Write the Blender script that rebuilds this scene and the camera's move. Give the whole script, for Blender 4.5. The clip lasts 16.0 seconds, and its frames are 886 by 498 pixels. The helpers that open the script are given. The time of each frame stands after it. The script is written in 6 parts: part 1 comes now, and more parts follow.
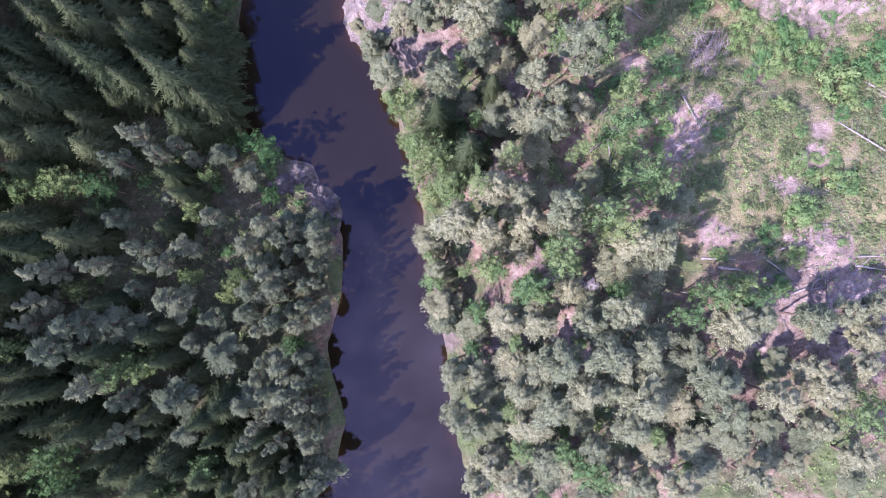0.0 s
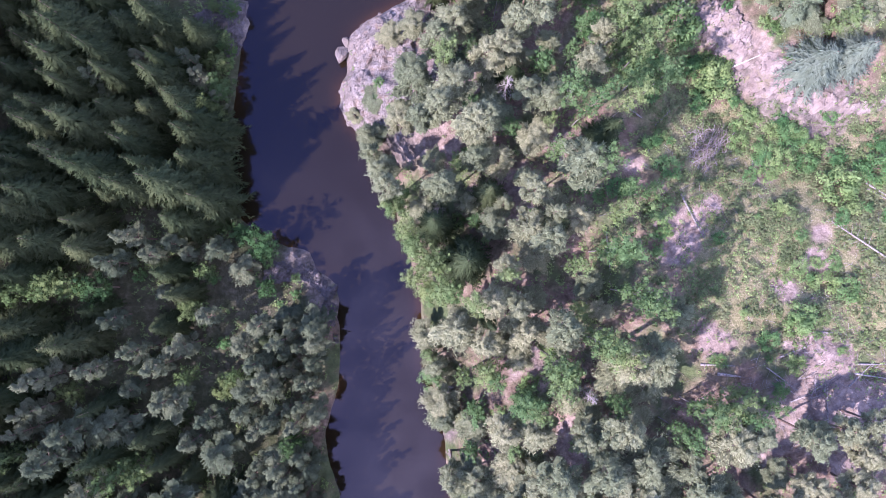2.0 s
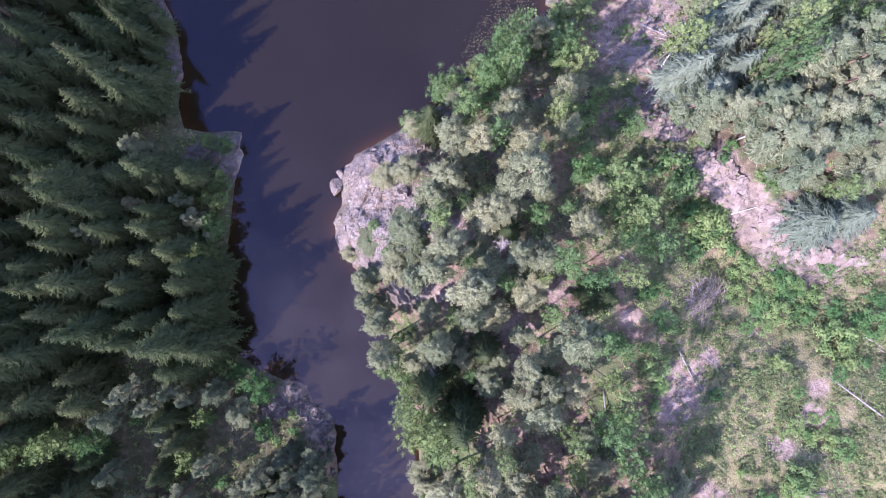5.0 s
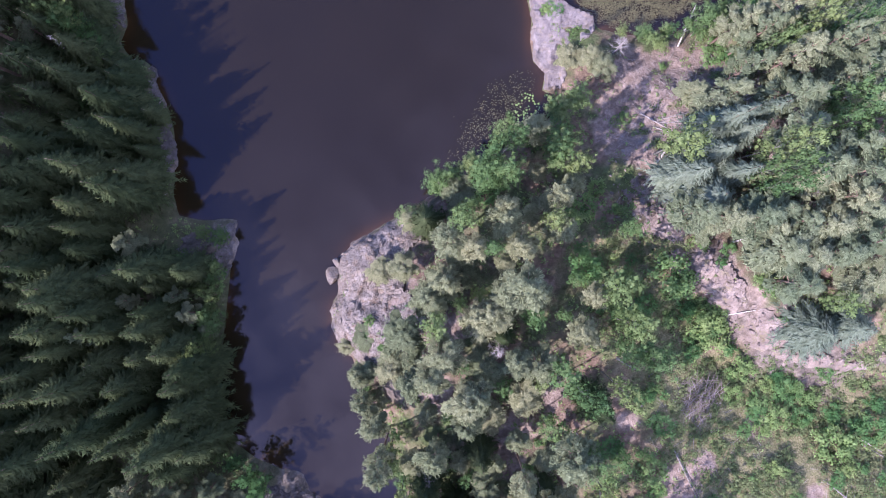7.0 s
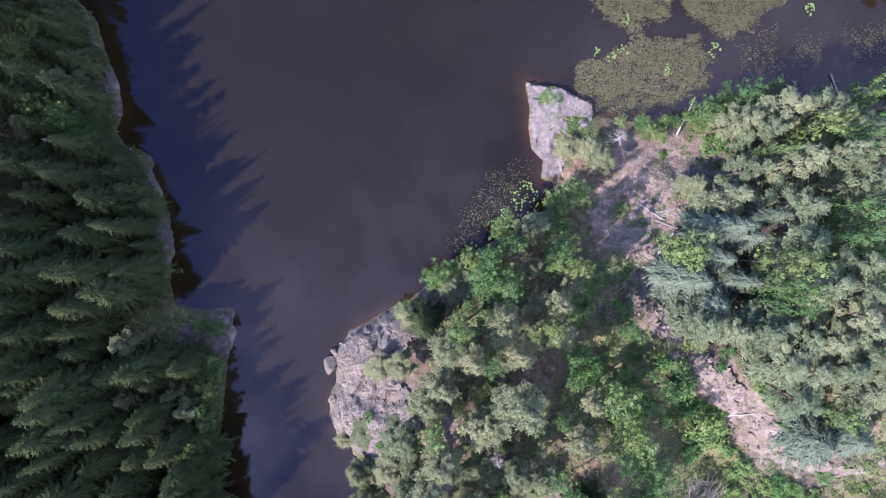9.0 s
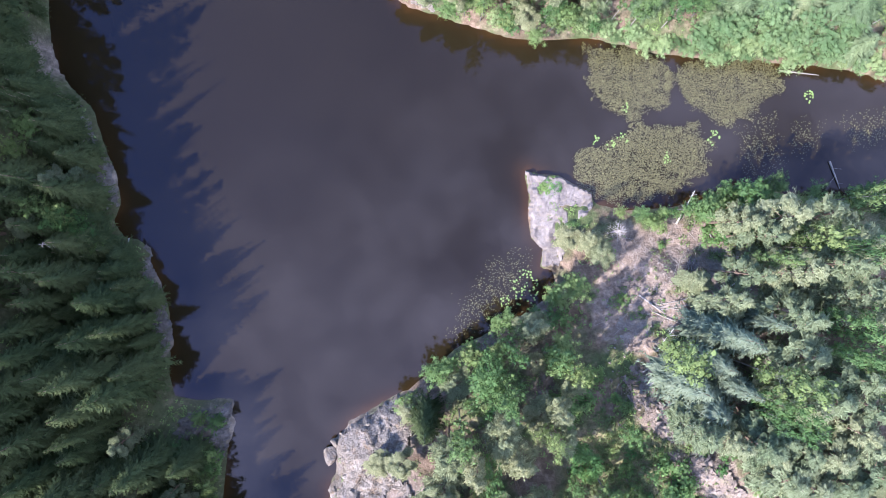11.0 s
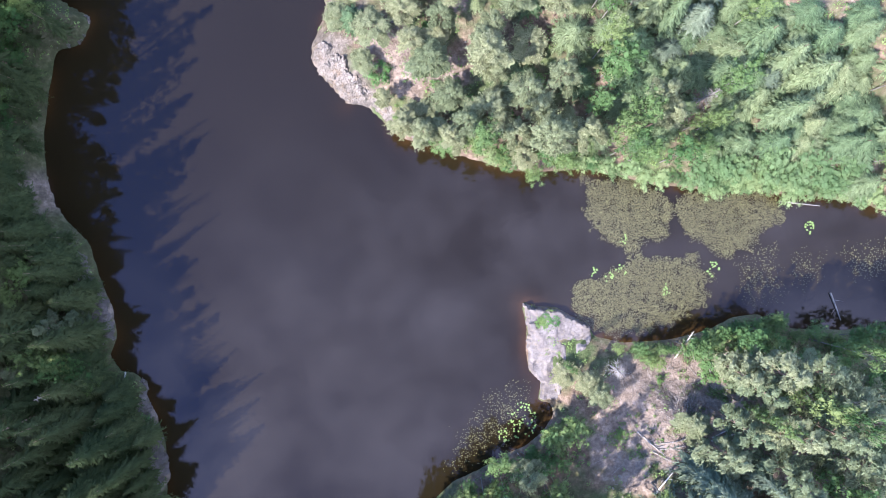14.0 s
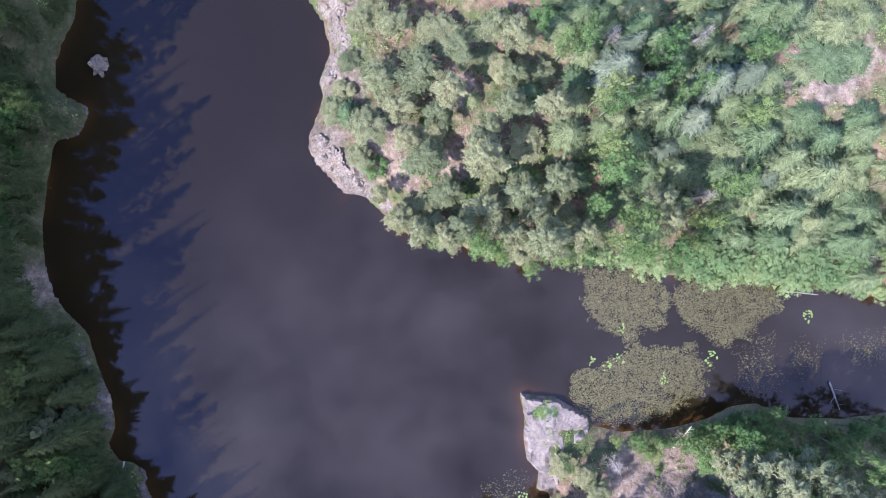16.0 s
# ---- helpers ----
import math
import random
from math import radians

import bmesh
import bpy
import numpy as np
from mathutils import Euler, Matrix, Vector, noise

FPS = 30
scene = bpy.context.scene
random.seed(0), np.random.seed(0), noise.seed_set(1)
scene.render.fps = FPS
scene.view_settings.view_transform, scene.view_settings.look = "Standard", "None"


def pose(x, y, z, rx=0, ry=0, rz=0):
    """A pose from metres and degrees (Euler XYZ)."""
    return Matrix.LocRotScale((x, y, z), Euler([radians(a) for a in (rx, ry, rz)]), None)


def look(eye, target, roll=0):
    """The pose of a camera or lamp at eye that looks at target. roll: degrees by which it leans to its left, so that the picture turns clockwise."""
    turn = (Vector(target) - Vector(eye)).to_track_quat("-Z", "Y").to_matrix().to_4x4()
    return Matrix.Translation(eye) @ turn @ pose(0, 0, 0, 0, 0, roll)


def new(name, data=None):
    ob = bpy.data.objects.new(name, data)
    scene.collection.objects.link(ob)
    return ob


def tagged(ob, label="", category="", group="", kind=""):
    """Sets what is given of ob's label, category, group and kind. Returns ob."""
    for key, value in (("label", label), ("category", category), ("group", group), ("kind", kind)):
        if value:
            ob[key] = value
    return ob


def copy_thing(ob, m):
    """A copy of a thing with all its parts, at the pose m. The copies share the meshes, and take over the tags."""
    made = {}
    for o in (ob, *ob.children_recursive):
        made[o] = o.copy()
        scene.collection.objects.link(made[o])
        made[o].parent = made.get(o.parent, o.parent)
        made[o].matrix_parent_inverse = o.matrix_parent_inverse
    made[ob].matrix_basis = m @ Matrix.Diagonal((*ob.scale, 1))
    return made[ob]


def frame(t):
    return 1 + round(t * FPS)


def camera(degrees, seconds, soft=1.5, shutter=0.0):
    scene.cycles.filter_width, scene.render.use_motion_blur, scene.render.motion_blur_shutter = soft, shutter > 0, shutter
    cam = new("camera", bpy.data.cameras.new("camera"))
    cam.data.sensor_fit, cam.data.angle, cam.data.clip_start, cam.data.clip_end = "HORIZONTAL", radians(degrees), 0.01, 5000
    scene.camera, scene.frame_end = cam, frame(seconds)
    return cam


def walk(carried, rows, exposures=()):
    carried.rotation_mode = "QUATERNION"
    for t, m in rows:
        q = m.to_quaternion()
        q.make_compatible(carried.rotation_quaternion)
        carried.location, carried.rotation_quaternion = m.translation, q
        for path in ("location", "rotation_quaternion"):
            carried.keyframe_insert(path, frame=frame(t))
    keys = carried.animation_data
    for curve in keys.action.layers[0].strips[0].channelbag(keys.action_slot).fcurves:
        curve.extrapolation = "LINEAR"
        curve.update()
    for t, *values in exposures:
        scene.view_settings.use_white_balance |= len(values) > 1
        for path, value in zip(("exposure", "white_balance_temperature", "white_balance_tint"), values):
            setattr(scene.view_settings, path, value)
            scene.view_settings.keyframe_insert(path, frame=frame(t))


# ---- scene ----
# The flight: seconds, place in metres, tilt, lean and turn in degrees of a camera that looks straight down.
cam = camera(66.0, 16.0, 0.9)
ROWS = [
    (0.0, 0.01, 0.00, 100.91, 2.21, 0.07, 0.72),
    (0.5, -0.10, 3.52, 100.85, 2.04, -0.01, 0.70),
    (1.0, -0.21, 7.04, 100.79, 1.87, -0.09, 0.67),
    (1.5, -0.29, 10.56, 100.74, 1.71, -0.17, 0.64),
    (2.0, -0.35, 14.08, 100.71, 1.54, -0.23, 0.60),
    (2.5, -0.38, 17.59, 100.70, 1.38, -0.27, 0.54),
    (3.0, -0.37, 21.10, 100.71, 1.22, -0.30, 0.47),
    (3.5, -0.31, 24.61, 100.74, 1.07, -0.30, 0.39),
    (4.0, -0.21, 28.12, 100.77, 0.92, -0.28, 0.31),
    (4.5, -0.08, 31.62, 100.79, 0.77, -0.25, 0.23),
    (5.0, 0.10, 35.13, 100.78, 0.62, -0.20, 0.16),
    (5.5, 0.30, 38.63, 100.72, 0.47, -0.15, 0.11),
    (6.0, 0.53, 42.13, 100.62, 0.31, -0.08, 0.08),
    (6.5, 0.75, 45.62, 100.49, 0.17, -0.03, 0.06),
    (7.0, 0.94, 49.09, 100.34, 0.03, 0.01, 0.04),
    (7.5, 1.08, 52.54, 100.19, -0.09, 0.03, 0.03),
    (8.0, 1.13, 55.95, 100.06, -0.19, 0.01, -0.01),
    (8.5, 1.08, 59.33, 99.97, -0.25, -0.05, -0.05),
    (9.0, 0.96, 62.66, 99.90, -0.30, -0.13, -0.12),
    (9.5, 0.81, 65.98, 99.84, -0.33, -0.23, -0.19),
    (10.0, 0.67, 69.28, 99.77, -0.35, -0.32, -0.25),
    (10.5, 0.58, 72.57, 99.69, -0.38, -0.39, -0.31),
    (11.0, 0.57, 75.87, 99.58, -0.41, -0.42, -0.36),
    (11.5, 0.64, 79.16, 99.45, -0.46, -0.41, -0.39),
    (12.0, 0.79, 82.46, 99.29, -0.51, -0.37, -0.41),
    (12.5, 0.98, 85.74, 99.14, -0.56, -0.32, -0.43),
    (13.0, 1.20, 89.02, 99.00, -0.60, -0.25, -0.44),
    (13.5, 1.44, 92.28, 98.89, -0.62, -0.17, -0.46),
    (14.0, 1.68, 95.52, 98.81, -0.64, -0.10, -0.48),
    (14.5, 1.91, 98.74, 98.75, -0.64, -0.04, -0.50),
    (15.0, 2.15, 101.96, 98.71, -0.63, 0.03, -0.53),
    (15.5, 2.38, 105.17, 98.68, -0.61, 0.10, -0.55),
    (16.0, 2.61, 108.37, 98.66, -0.59, 0.16, -0.58),
]
# The picture's own brightness, white balance and tint along the flight.
EXPOSURES = [(0, 2.26, 5790, 47), (4, 2.3, 5820, 43), (7, 2.0, 5930, 37), (9, 1.97, 6020, 28), (11.5, 2.64, 6060, 18), (12.5, 2.88, 6130, 16), (14.5, 2.3, 6060, 20), (16, 2.16, 6000, 24)]
walk(cam, [(t, pose(x, y, z, tilt, lean, turn)) for t, x, y, z, tilt, lean, turn in ROWS], EXPOSURES)

# ---- light ----
SUN_FROM, SUN_HIGH = 215.0, 44.0  # degrees, counted from +x towards +y; degrees over the horizon
world = bpy.data.worlds.new("sky")
scene.world = world
world.use_nodes = True
nt = world.node_tree
nt.nodes.clear()
sky = nt.nodes.new("ShaderNodeTexSky")
sky.sky_type, sky.sun_disc = "NISHITA", False
sky.sun_elevation, sky.sun_rotation = radians(SUN_HIGH), radians(90 - SUN_FROM)
sky.air_density, sky.dust_density, sky.ozone_density = 1.0, 0.2, 8.0
coord = nt.nodes.new("ShaderNodeTexCoord")
puffs = nt.nodes.new("ShaderNodeTexNoise")
puffs.inputs["Scale"].default_value, puffs.inputs["Detail"].default_value, puffs.inputs["Roughness"].default_value = 6.5, 9.0, 0.62
shape = nt.nodes.new("ShaderNodeMapRange")
for key, value in (("From Min", 0.36), ("From Max", 0.7), ("To Min", 0.0), ("To Max", 1.0)):
    shape.inputs[key].default_value = value
# the cloud bank lies in the south of the sky
parts = nt.nodes.new("ShaderNodeVectorMath")
parts.operation = "DOT_PRODUCT"
parts.inputs[1].default_value = (-0.6, 0.8, 0.0)
south = nt.nodes.new("ShaderNodeMapRange")
for key, value in (("From Min", 0.3), ("From Max", -0.05), ("To Min", 0.04), ("To Max", 1.0)):
    south.inputs[key].default_value = value
amount = nt.nodes.new("ShaderNodeMath")
amount.operation = "MULTIPLY"
cloud = nt.nodes.new("ShaderNodeMix")
cloud.data_type = "RGBA"
cloud.inputs["B"].default_value = (7.0, 7.2, 7.6, 1)
back = nt.nodes.new("ShaderNodeBackground")
back.inputs["Strength"].default_value = 0.15
out = nt.nodes.new("ShaderNodeOutputWorld")
nt.links.new(coord.outputs["Generated"], puffs.inputs["Vector"])
nt.links.new(puffs.outputs["Fac"], shape.inputs["Value"])
nt.links.new(coord.outputs["Generated"], parts.inputs[0])
nt.links.new(parts.outputs["Value"], south.inputs["Value"])
nt.links.new(shape.outputs["Result"], amount.inputs[0])
nt.links.new(south.outputs["Result"], amount.inputs[1])
nt.links.new(amount.outputs["Value"], cloud.inputs["Factor"])
nt.links.new(sky.outputs["Color"], cloud.inputs["A"])
nt.links.new(cloud.outputs["Result"], back.inputs["Color"])
nt.links.new(back.outputs["Background"], out.inputs["Surface"])
lamp = bpy.data.lights.new("sun", "SUN")
lamp.energy, lamp.angle, lamp.color = 3.55, radians(0.5), (1.0, 0.94, 0.84)
sun = new("sun", lamp)
az, el = radians(SUN_FROM), radians(SUN_HIGH)
sun.matrix_world = look((300 * math.cos(az) * math.cos(el), 300 * math.sin(az) * math.cos(el), 300 * math.sin(el)), (0, 0, 0))


# ---- materials ----
class Mat:
    """A node material with a Principled surface and short ways to add its nodes."""

    def __init__(self, name, rough=0.9, specular=0.3):
        self.m = bpy.data.materials.new(name)
        self.m.use_nodes = True
        self.t = self.m.node_tree
        self.p = self.t.nodes["Principled BSDF"]
        self.p.inputs["Roughness"].default_value = rough
        self.p.inputs["Specular IOR Level"].default_value = specular

    def node(self, kind, **values):
        n = self.t.nodes.new(kind)
        for key, value in values.items():
            n.inputs[key.replace("_", " ")].default_value = value
        return n

    def link(self, a, b):
        self.t.links.new(a, b)

    def place(self):
        return self.node("ShaderNodeNewGeometry").outputs["Position"]

    def noise(self, scale, detail=4.0, rough=0.55, vector=None):
        n = self.node("ShaderNodeTexNoise", Scale=scale, Detail=detail, Roughness=rough)
        self.link(vector or self.place(), n.inputs["Vector"])
        return n.outputs["Fac"]

    def ramp(self, fac, stops):
        n = self.node("ShaderNodeValToRGB")
        e = n.color_ramp.elements
        while len(e) < len(stops):
            e.new(0.5)
        for k, (at, c) in zip(e, stops):
            k.position, k.color = at, (*c, 1)
        self.link(fac, n.inputs["Fac"])
        return n.outputs["Color"]

    def mix(self, fac, a, b):
        n = self.node("ShaderNodeMix")
        n.data_type = "RGBA"
        for key, value in (("Factor", fac), ("A", a), ("B", b)):
            if isinstance(value, bpy.types.NodeSocket):
                self.link(value, n.inputs[key])
            else:
                n.inputs[key].default_value = value if key == "Factor" else (*value, 1)
        return n.outputs["Result"]

    def scaled(self, value, low, high, to_low=0.0, to_high=1.0):
        n = self.node("ShaderNodeMapRange", From_Min=low, From_Max=high, To_Min=to_low, To_Max=to_high)
        self.link(value, n.inputs["Value"])
        return n.outputs["Result"]

    def field(self, name):
        n = self.node("ShaderNodeAttribute")
        n.attribute_name = name
        return n.outputs["Fac"]

    def vary(self, colour, amount, own, hue=0.0):
        """The colour, lighter or darker by up to amount as own runs from 0 to 1."""
        n = self.node("ShaderNodeHueSaturation")
        self.link(colour, n.inputs["Color"])
        self.link(self.scaled(own, 0, 1, 1 - amount, 1 + amount), n.inputs["Value"])
        self.link(self.scaled(own, 0, 1, 0.5 + hue, 0.5 - hue), n.inputs["Hue"])
        return n.outputs["Color"]

    def bump(self, value, distance, strength=1.0):
        n = self.node("ShaderNodeBump", Distance=distance, Strength=strength)
        self.link(value, n.inputs["Height"])
        self.link(n.outputs["Normal"], self.p.inputs["Normal"])

    def done(self, colour):
        if isinstance(colour, bpy.types.NodeSocket):
            self.link(colour, self.p.inputs["Base Color"])
        else:
            self.p.inputs["Base Color"].default_value = (*colour, 1)
        return self.m


def foliage(name, dark, mid, light, glow, patch=0.5, hue=0.03, grain=0.24):
    """Leaves or needles: three tones in clumps, each plant and each leaf a little different, some light let through."""
    k = Mat(name, 0.85, 0.06)
    base = k.ramp(k.noise(patch, 5.0, 0.7), [(0.3, dark), (0.5, mid), (0.72, light)])
    base = k.vary(base, 0.22, k.node("ShaderNodeObjectInfo").outputs["Random"], hue)
    base = k.vary(base, grain, k.node("ShaderNodeNewGeometry").outputs["Random Per Island"])
    k.done(base)
    lit = k.node("ShaderNodeBsdfTranslucent")
    k.link(k.mix(0.5, base, glow), lit.inputs["Color"])
    both = k.node("ShaderNodeMixShader", Fac=0.27)
    k.link(k.p.outputs["BSDF"], both.inputs[1])
    k.link(lit.outputs["BSDF"], both.inputs[2])
    k.link(both.outputs["Shader"], k.t.nodes["Material Output"].inputs["Surface"])
    return k.m


def bark(name, low, high, scale=6.0):
    k = Mat(name, 0.9, 0.2)
    k.bump(k.noise(scale * 3), 0.03)
    return k.done(k.vary(k.ramp(k.noise(scale), [(0.35, low), (0.65, high)]), 0.2, k.node("ShaderNodeObjectInfo").outputs["Random"]))


def rock_material(name, dark, mid, light, lichen, moss, relief=0.12, worn=0.0):
    k = Mat(name, 0.85, 0.3)
    base = k.ramp(k.noise(0.45, 6.0, 0.65), [(0.25, dark), (0.5, mid), (0.75, light)])
    base = k.mix(k.scaled(k.noise(2.2, 5.0, 0.7), 0.5, 0.7, 0, 0.6), base, lichen)
    crack = k.node("ShaderNodeTexVoronoi", Scale=0.55)
    crack.feature = "DISTANCE_TO_EDGE"
    bent = k.node("ShaderNodeVectorMath")
    bent.operation = "ADD"
    wobble = k.node("ShaderNodeTexNoise", Scale=0.8, Detail=4.0)
    k.link(k.place(), wobble.inputs["Vector"])
    k.link(k.place(), bent.inputs[0])
    k.link(wobble.outputs["Color"], bent.inputs[1])
    k.link(bent.outputs["Vector"], crack.inputs["Vector"])
    line = k.scaled(crack.outputs["Distance"], 0.0, 0.05, 0.5 + 0.4 * worn, 1.0)
    base = k.mix(line, (0.07, 0.06, 0.055), base)
    base = k.mix(k.scaled(k.noise(0.8, 6.0, 0.75), 0.52, 0.66, 0, 0.85), base, moss)
    base = k.mix(k.scaled(k.noise(7.0, 4.0, 0.7), 0.4, 0.75, 0.0, 0.45), base, (0.07, 0.06, 0.058))
    grit = k.node("ShaderNodeTexVoronoi", Scale=2.3)
    grit.feature = "DISTANCE_TO_EDGE"
    k.link(bent.outputs["Vector"], grit.inputs["Vector"])
    split = k.scaled(grit.outputs["Distance"], 0.0, 0.07)
    base = k.mix(k.scaled(grit.outputs["Distance"], 0.0, 0.08, 0.78 + 0.2 * worn, 1.0), (0.06, 0.052, 0.048), base)
    total = k.noise(3.0, 10.0, 0.75)
    for extra in (line, split) if not worn else ():
        fine = k.node("ShaderNodeMath")
        fine.operation = "ADD"
        k.link(total, fine.inputs[0])
        k.link(extra, fine.inputs[1])
        total = fine.outputs["Value"]
    k.bump(total, relief)
    return k.done(base)


def water_material():
    k = Mat("water", 0.03, 0.49)
    k.p.inputs["IOR"].default_value = 1.36
    k.p.inputs["Specular Tint"].default_value = (0.64, 0.67, 1.0, 1)
    murk = k.ramp(k.noise(0.05, 3.0), [(0.35, (0.0086, 0.0067, 0.0034)), (0.7, (0.0098, 0.0076, 0.0039))])
    shallow = k.field("shallow")
    k.bump(k.noise(1.1, 3.0), 0.004)
    return k.done(k.mix(shallow, murk, (0.03, 0.0155, 0.006)))


def ground_material():
    k = Mat("forest_floor", 0.95, 0.15)
    wide, mid, fine = k.noise(0.16, 5.0, 0.6), k.noise(0.9, 6.0, 0.7), k.noise(5.0, 5.0, 0.7)
    litter = k.ramp(mid, [(0.3, (0.06, 0.043, 0.031)), (0.5, (0.115, 0.083, 0.062)), (0.68, (0.2, 0.15, 0.118))])
    moss = k.ramp(mid, [(0.3, (0.032, 0.044, 0.019)), (0.55, (0.06, 0.08, 0.034)), (0.75, (0.1, 0.118, 0.055))])
    base = k.mix(k.scaled(wide, 0.42, 0.6), litter, moss)
    grass = k.ramp(fine, [(0.3, (0.078, 0.086, 0.037)), (0.5, (0.122, 0.118, 0.06)), (0.72, (0.195, 0.16, 0.115))])
    base = k.mix(k.field("grassy"), base, grass)
    soil = k.ramp(mid, [(0.28, (0.08, 0.06, 0.047)), (0.5, (0.16, 0.125, 0.104)), (0.7, (0.265, 0.215, 0.188))])
    base = k.mix(k.scaled(k.field("bare"), 0.15, 0.75), base, soil)
    # dark brown-green floor of closed woods, the shade under the trees painted in
    shaded_floor = k.ramp(mid, [(0.3, (0.02, 0.026, 0.012)), (0.52, (0.038, 0.046, 0.022)), (0.72, (0.085, 0.075, 0.05))])
    base = k.mix(k.field("wooded"), base, shaded_floor)
    stone = k.ramp(mid, [(0.3, (0.04, 0.036, 0.03)), (0.5, (0.1, 0.084, 0.072)), (0.7, (0.2, 0.172, 0.152))])
    base = k.mix(k.field("rocky"), base, stone)
    k.bump(k.noise(2.2, 8.0, 0.7), 0.25)
    return k.done(k.vary(base, 0.3, fine))


PINE = foliage("pine_needles", (0.099, 0.115, 0.063), (0.135, 0.152, 0.086), (0.158, 0.174, 0.104), (0.14, 0.165, 0.07), 0.9, 0.028, 0.36)
HILL_PINE = foliage("hill_pine_needles", (0.094, 0.118, 0.067), (0.126, 0.151, 0.088), (0.15, 0.172, 0.106), (0.13, 0.165, 0.07), 0.9, 0.032, 0.36)
# pine needles of the west bank, its weaker sunlight put into the colour
DIMMED_PINE = foliage("dimmed_pine_needles", (0.05, 0.066, 0.038), (0.072, 0.09, 0.052), (0.094, 0.112, 0.068), (0.08, 0.11, 0.045), 0.6, 0.022, 0.26)
SPRUCE = foliage("spruce_needles", (0.023, 0.035, 0.016), (0.038, 0.053, 0.024), (0.064, 0.08, 0.036), (0.08, 0.13, 0.04), 0.6, 0.02)
LIGHT = foliage("light_spruce_needles", (0.07, 0.102, 0.054), (0.106, 0.144, 0.078), (0.14, 0.178, 0.102), (0.13, 0.18, 0.06), 0.9, 0.04, 0.38)
MINT = foliage("willow_leaves", (0.088, 0.137, 0.06), (0.124, 0.182, 0.084), (0.162, 0.214, 0.106), (0.15, 0.25, 0.08), 0.5, 0.025, 0.2)
# birch leaves of the dark west bank, darkened to carry its shade
DIMMED_BIRCH = foliage("dimmed_birch_leaves", (0.03, 0.056, 0.02), (0.05, 0.086, 0.03), (0.078, 0.118, 0.043), (0.08, 0.15, 0.035), 0.5, 0.04, 0.24)
BLUE = foliage("pale_spruce_needles", (0.075, 0.102, 0.072), (0.108, 0.138, 0.1), (0.135, 0.163, 0.12), (0.1, 0.15, 0.08), 0.6, 0.015)
BIRCH = foliage("birch_leaves", (0.057, 0.097, 0.037), (0.09, 0.143, 0.055), (0.13, 0.185, 0.08), (0.14, 0.23, 0.055), 0.5, 0.036, 0.22)
SHRUB = foliage("shrub_leaves", (0.05, 0.1, 0.035), (0.088, 0.156, 0.056), (0.134, 0.2, 0.084), (0.12, 0.22, 0.055), 0.5, 0.036, 0.28)
HERBS = foliage("herb_leaves", (0.052, 0.076, 0.034), (0.09, 0.12, 0.053), (0.14, 0.154, 0.084), (0.12, 0.16, 0.055), 0.25, 0.03)
BARK = bark("pine_bark", (0.09, 0.068, 0.055), (0.18, 0.125, 0.092))
PALE_BARK = bark("birch_bark", (0.2, 0.185, 0.175), (0.4, 0.38, 0.36))
BIRCH_STEM = bark("grey_birch_bark", (0.09, 0.084, 0.076), (0.19, 0.178, 0.165))
BRUSH = bark("cut_branches", (0.07, 0.058, 0.05), (0.19, 0.165, 0.15))
DEAD = bark("weathered_wood", (0.11, 0.098, 0.092), (0.23, 0.212, 0.2))
ROCK = rock_material("granite", (0.09, 0.077, 0.067), (0.172, 0.15, 0.135), (0.285, 0.255, 0.235), (0.14, 0.12, 0.108), (0.13, 0.085, 0.05))
# grey granite of the west shore, darkened further for the tree shade on it
DIMMED_GREY_ROCK = rock_material("dimmed_grey_granite", (0.035, 0.032, 0.034), (0.085, 0.077, 0.08), (0.19, 0.17, 0.17), (0.05, 0.047, 0.045), (0.05, 0.05, 0.022), 0.2)
PALE_ROCK = rock_material("washed_granite", (0.07, 0.06, 0.062), (0.142, 0.124, 0.122), (0.24, 0.217, 0.21), (0.095, 0.082, 0.086), (0.165, 0.135, 0.105), 0.09, 0.75)
SCREE = rock_material("pink_scree", (0.1, 0.077, 0.063), (0.18, 0.144, 0.126), (0.29, 0.246, 0.222), (0.125, 0.098, 0.08), (0.13, 0.115, 0.058), 0.16, 0.4)
WATER, GROUND = water_material(), ground_material()


# ---- plan of the shores and the heights of the land, in metres ----
LEFT_SHORE_SOUTH = [(40, -200), (10, -120), (-16, -60), (-18.2, -32.7), (-15.4, -28.1), (-15.0, -25.2), (-14.1, -21.5), (-15.2, -17.8), (-16.5, -14.1), (-17.0, -10.4),
    (-16.2, -7.1), (-15.2, -3.7), (-15.0, 0.5), (-15.0, 3.8), (-15.3, 8.0), (-15.7, 11.2), (-17.8, 13.4), (-20.0, 15.7), (-23.0, 16.9),
    (-26.8, 18.6), (-30.2, 21.1), (-32.0, 25.5), (-32.6, 30.7), (-31.6, 34), (-31.1, 38.5), (-30.6, 43.2), (-30.2, 46.8), (-29.2, 50.2)]
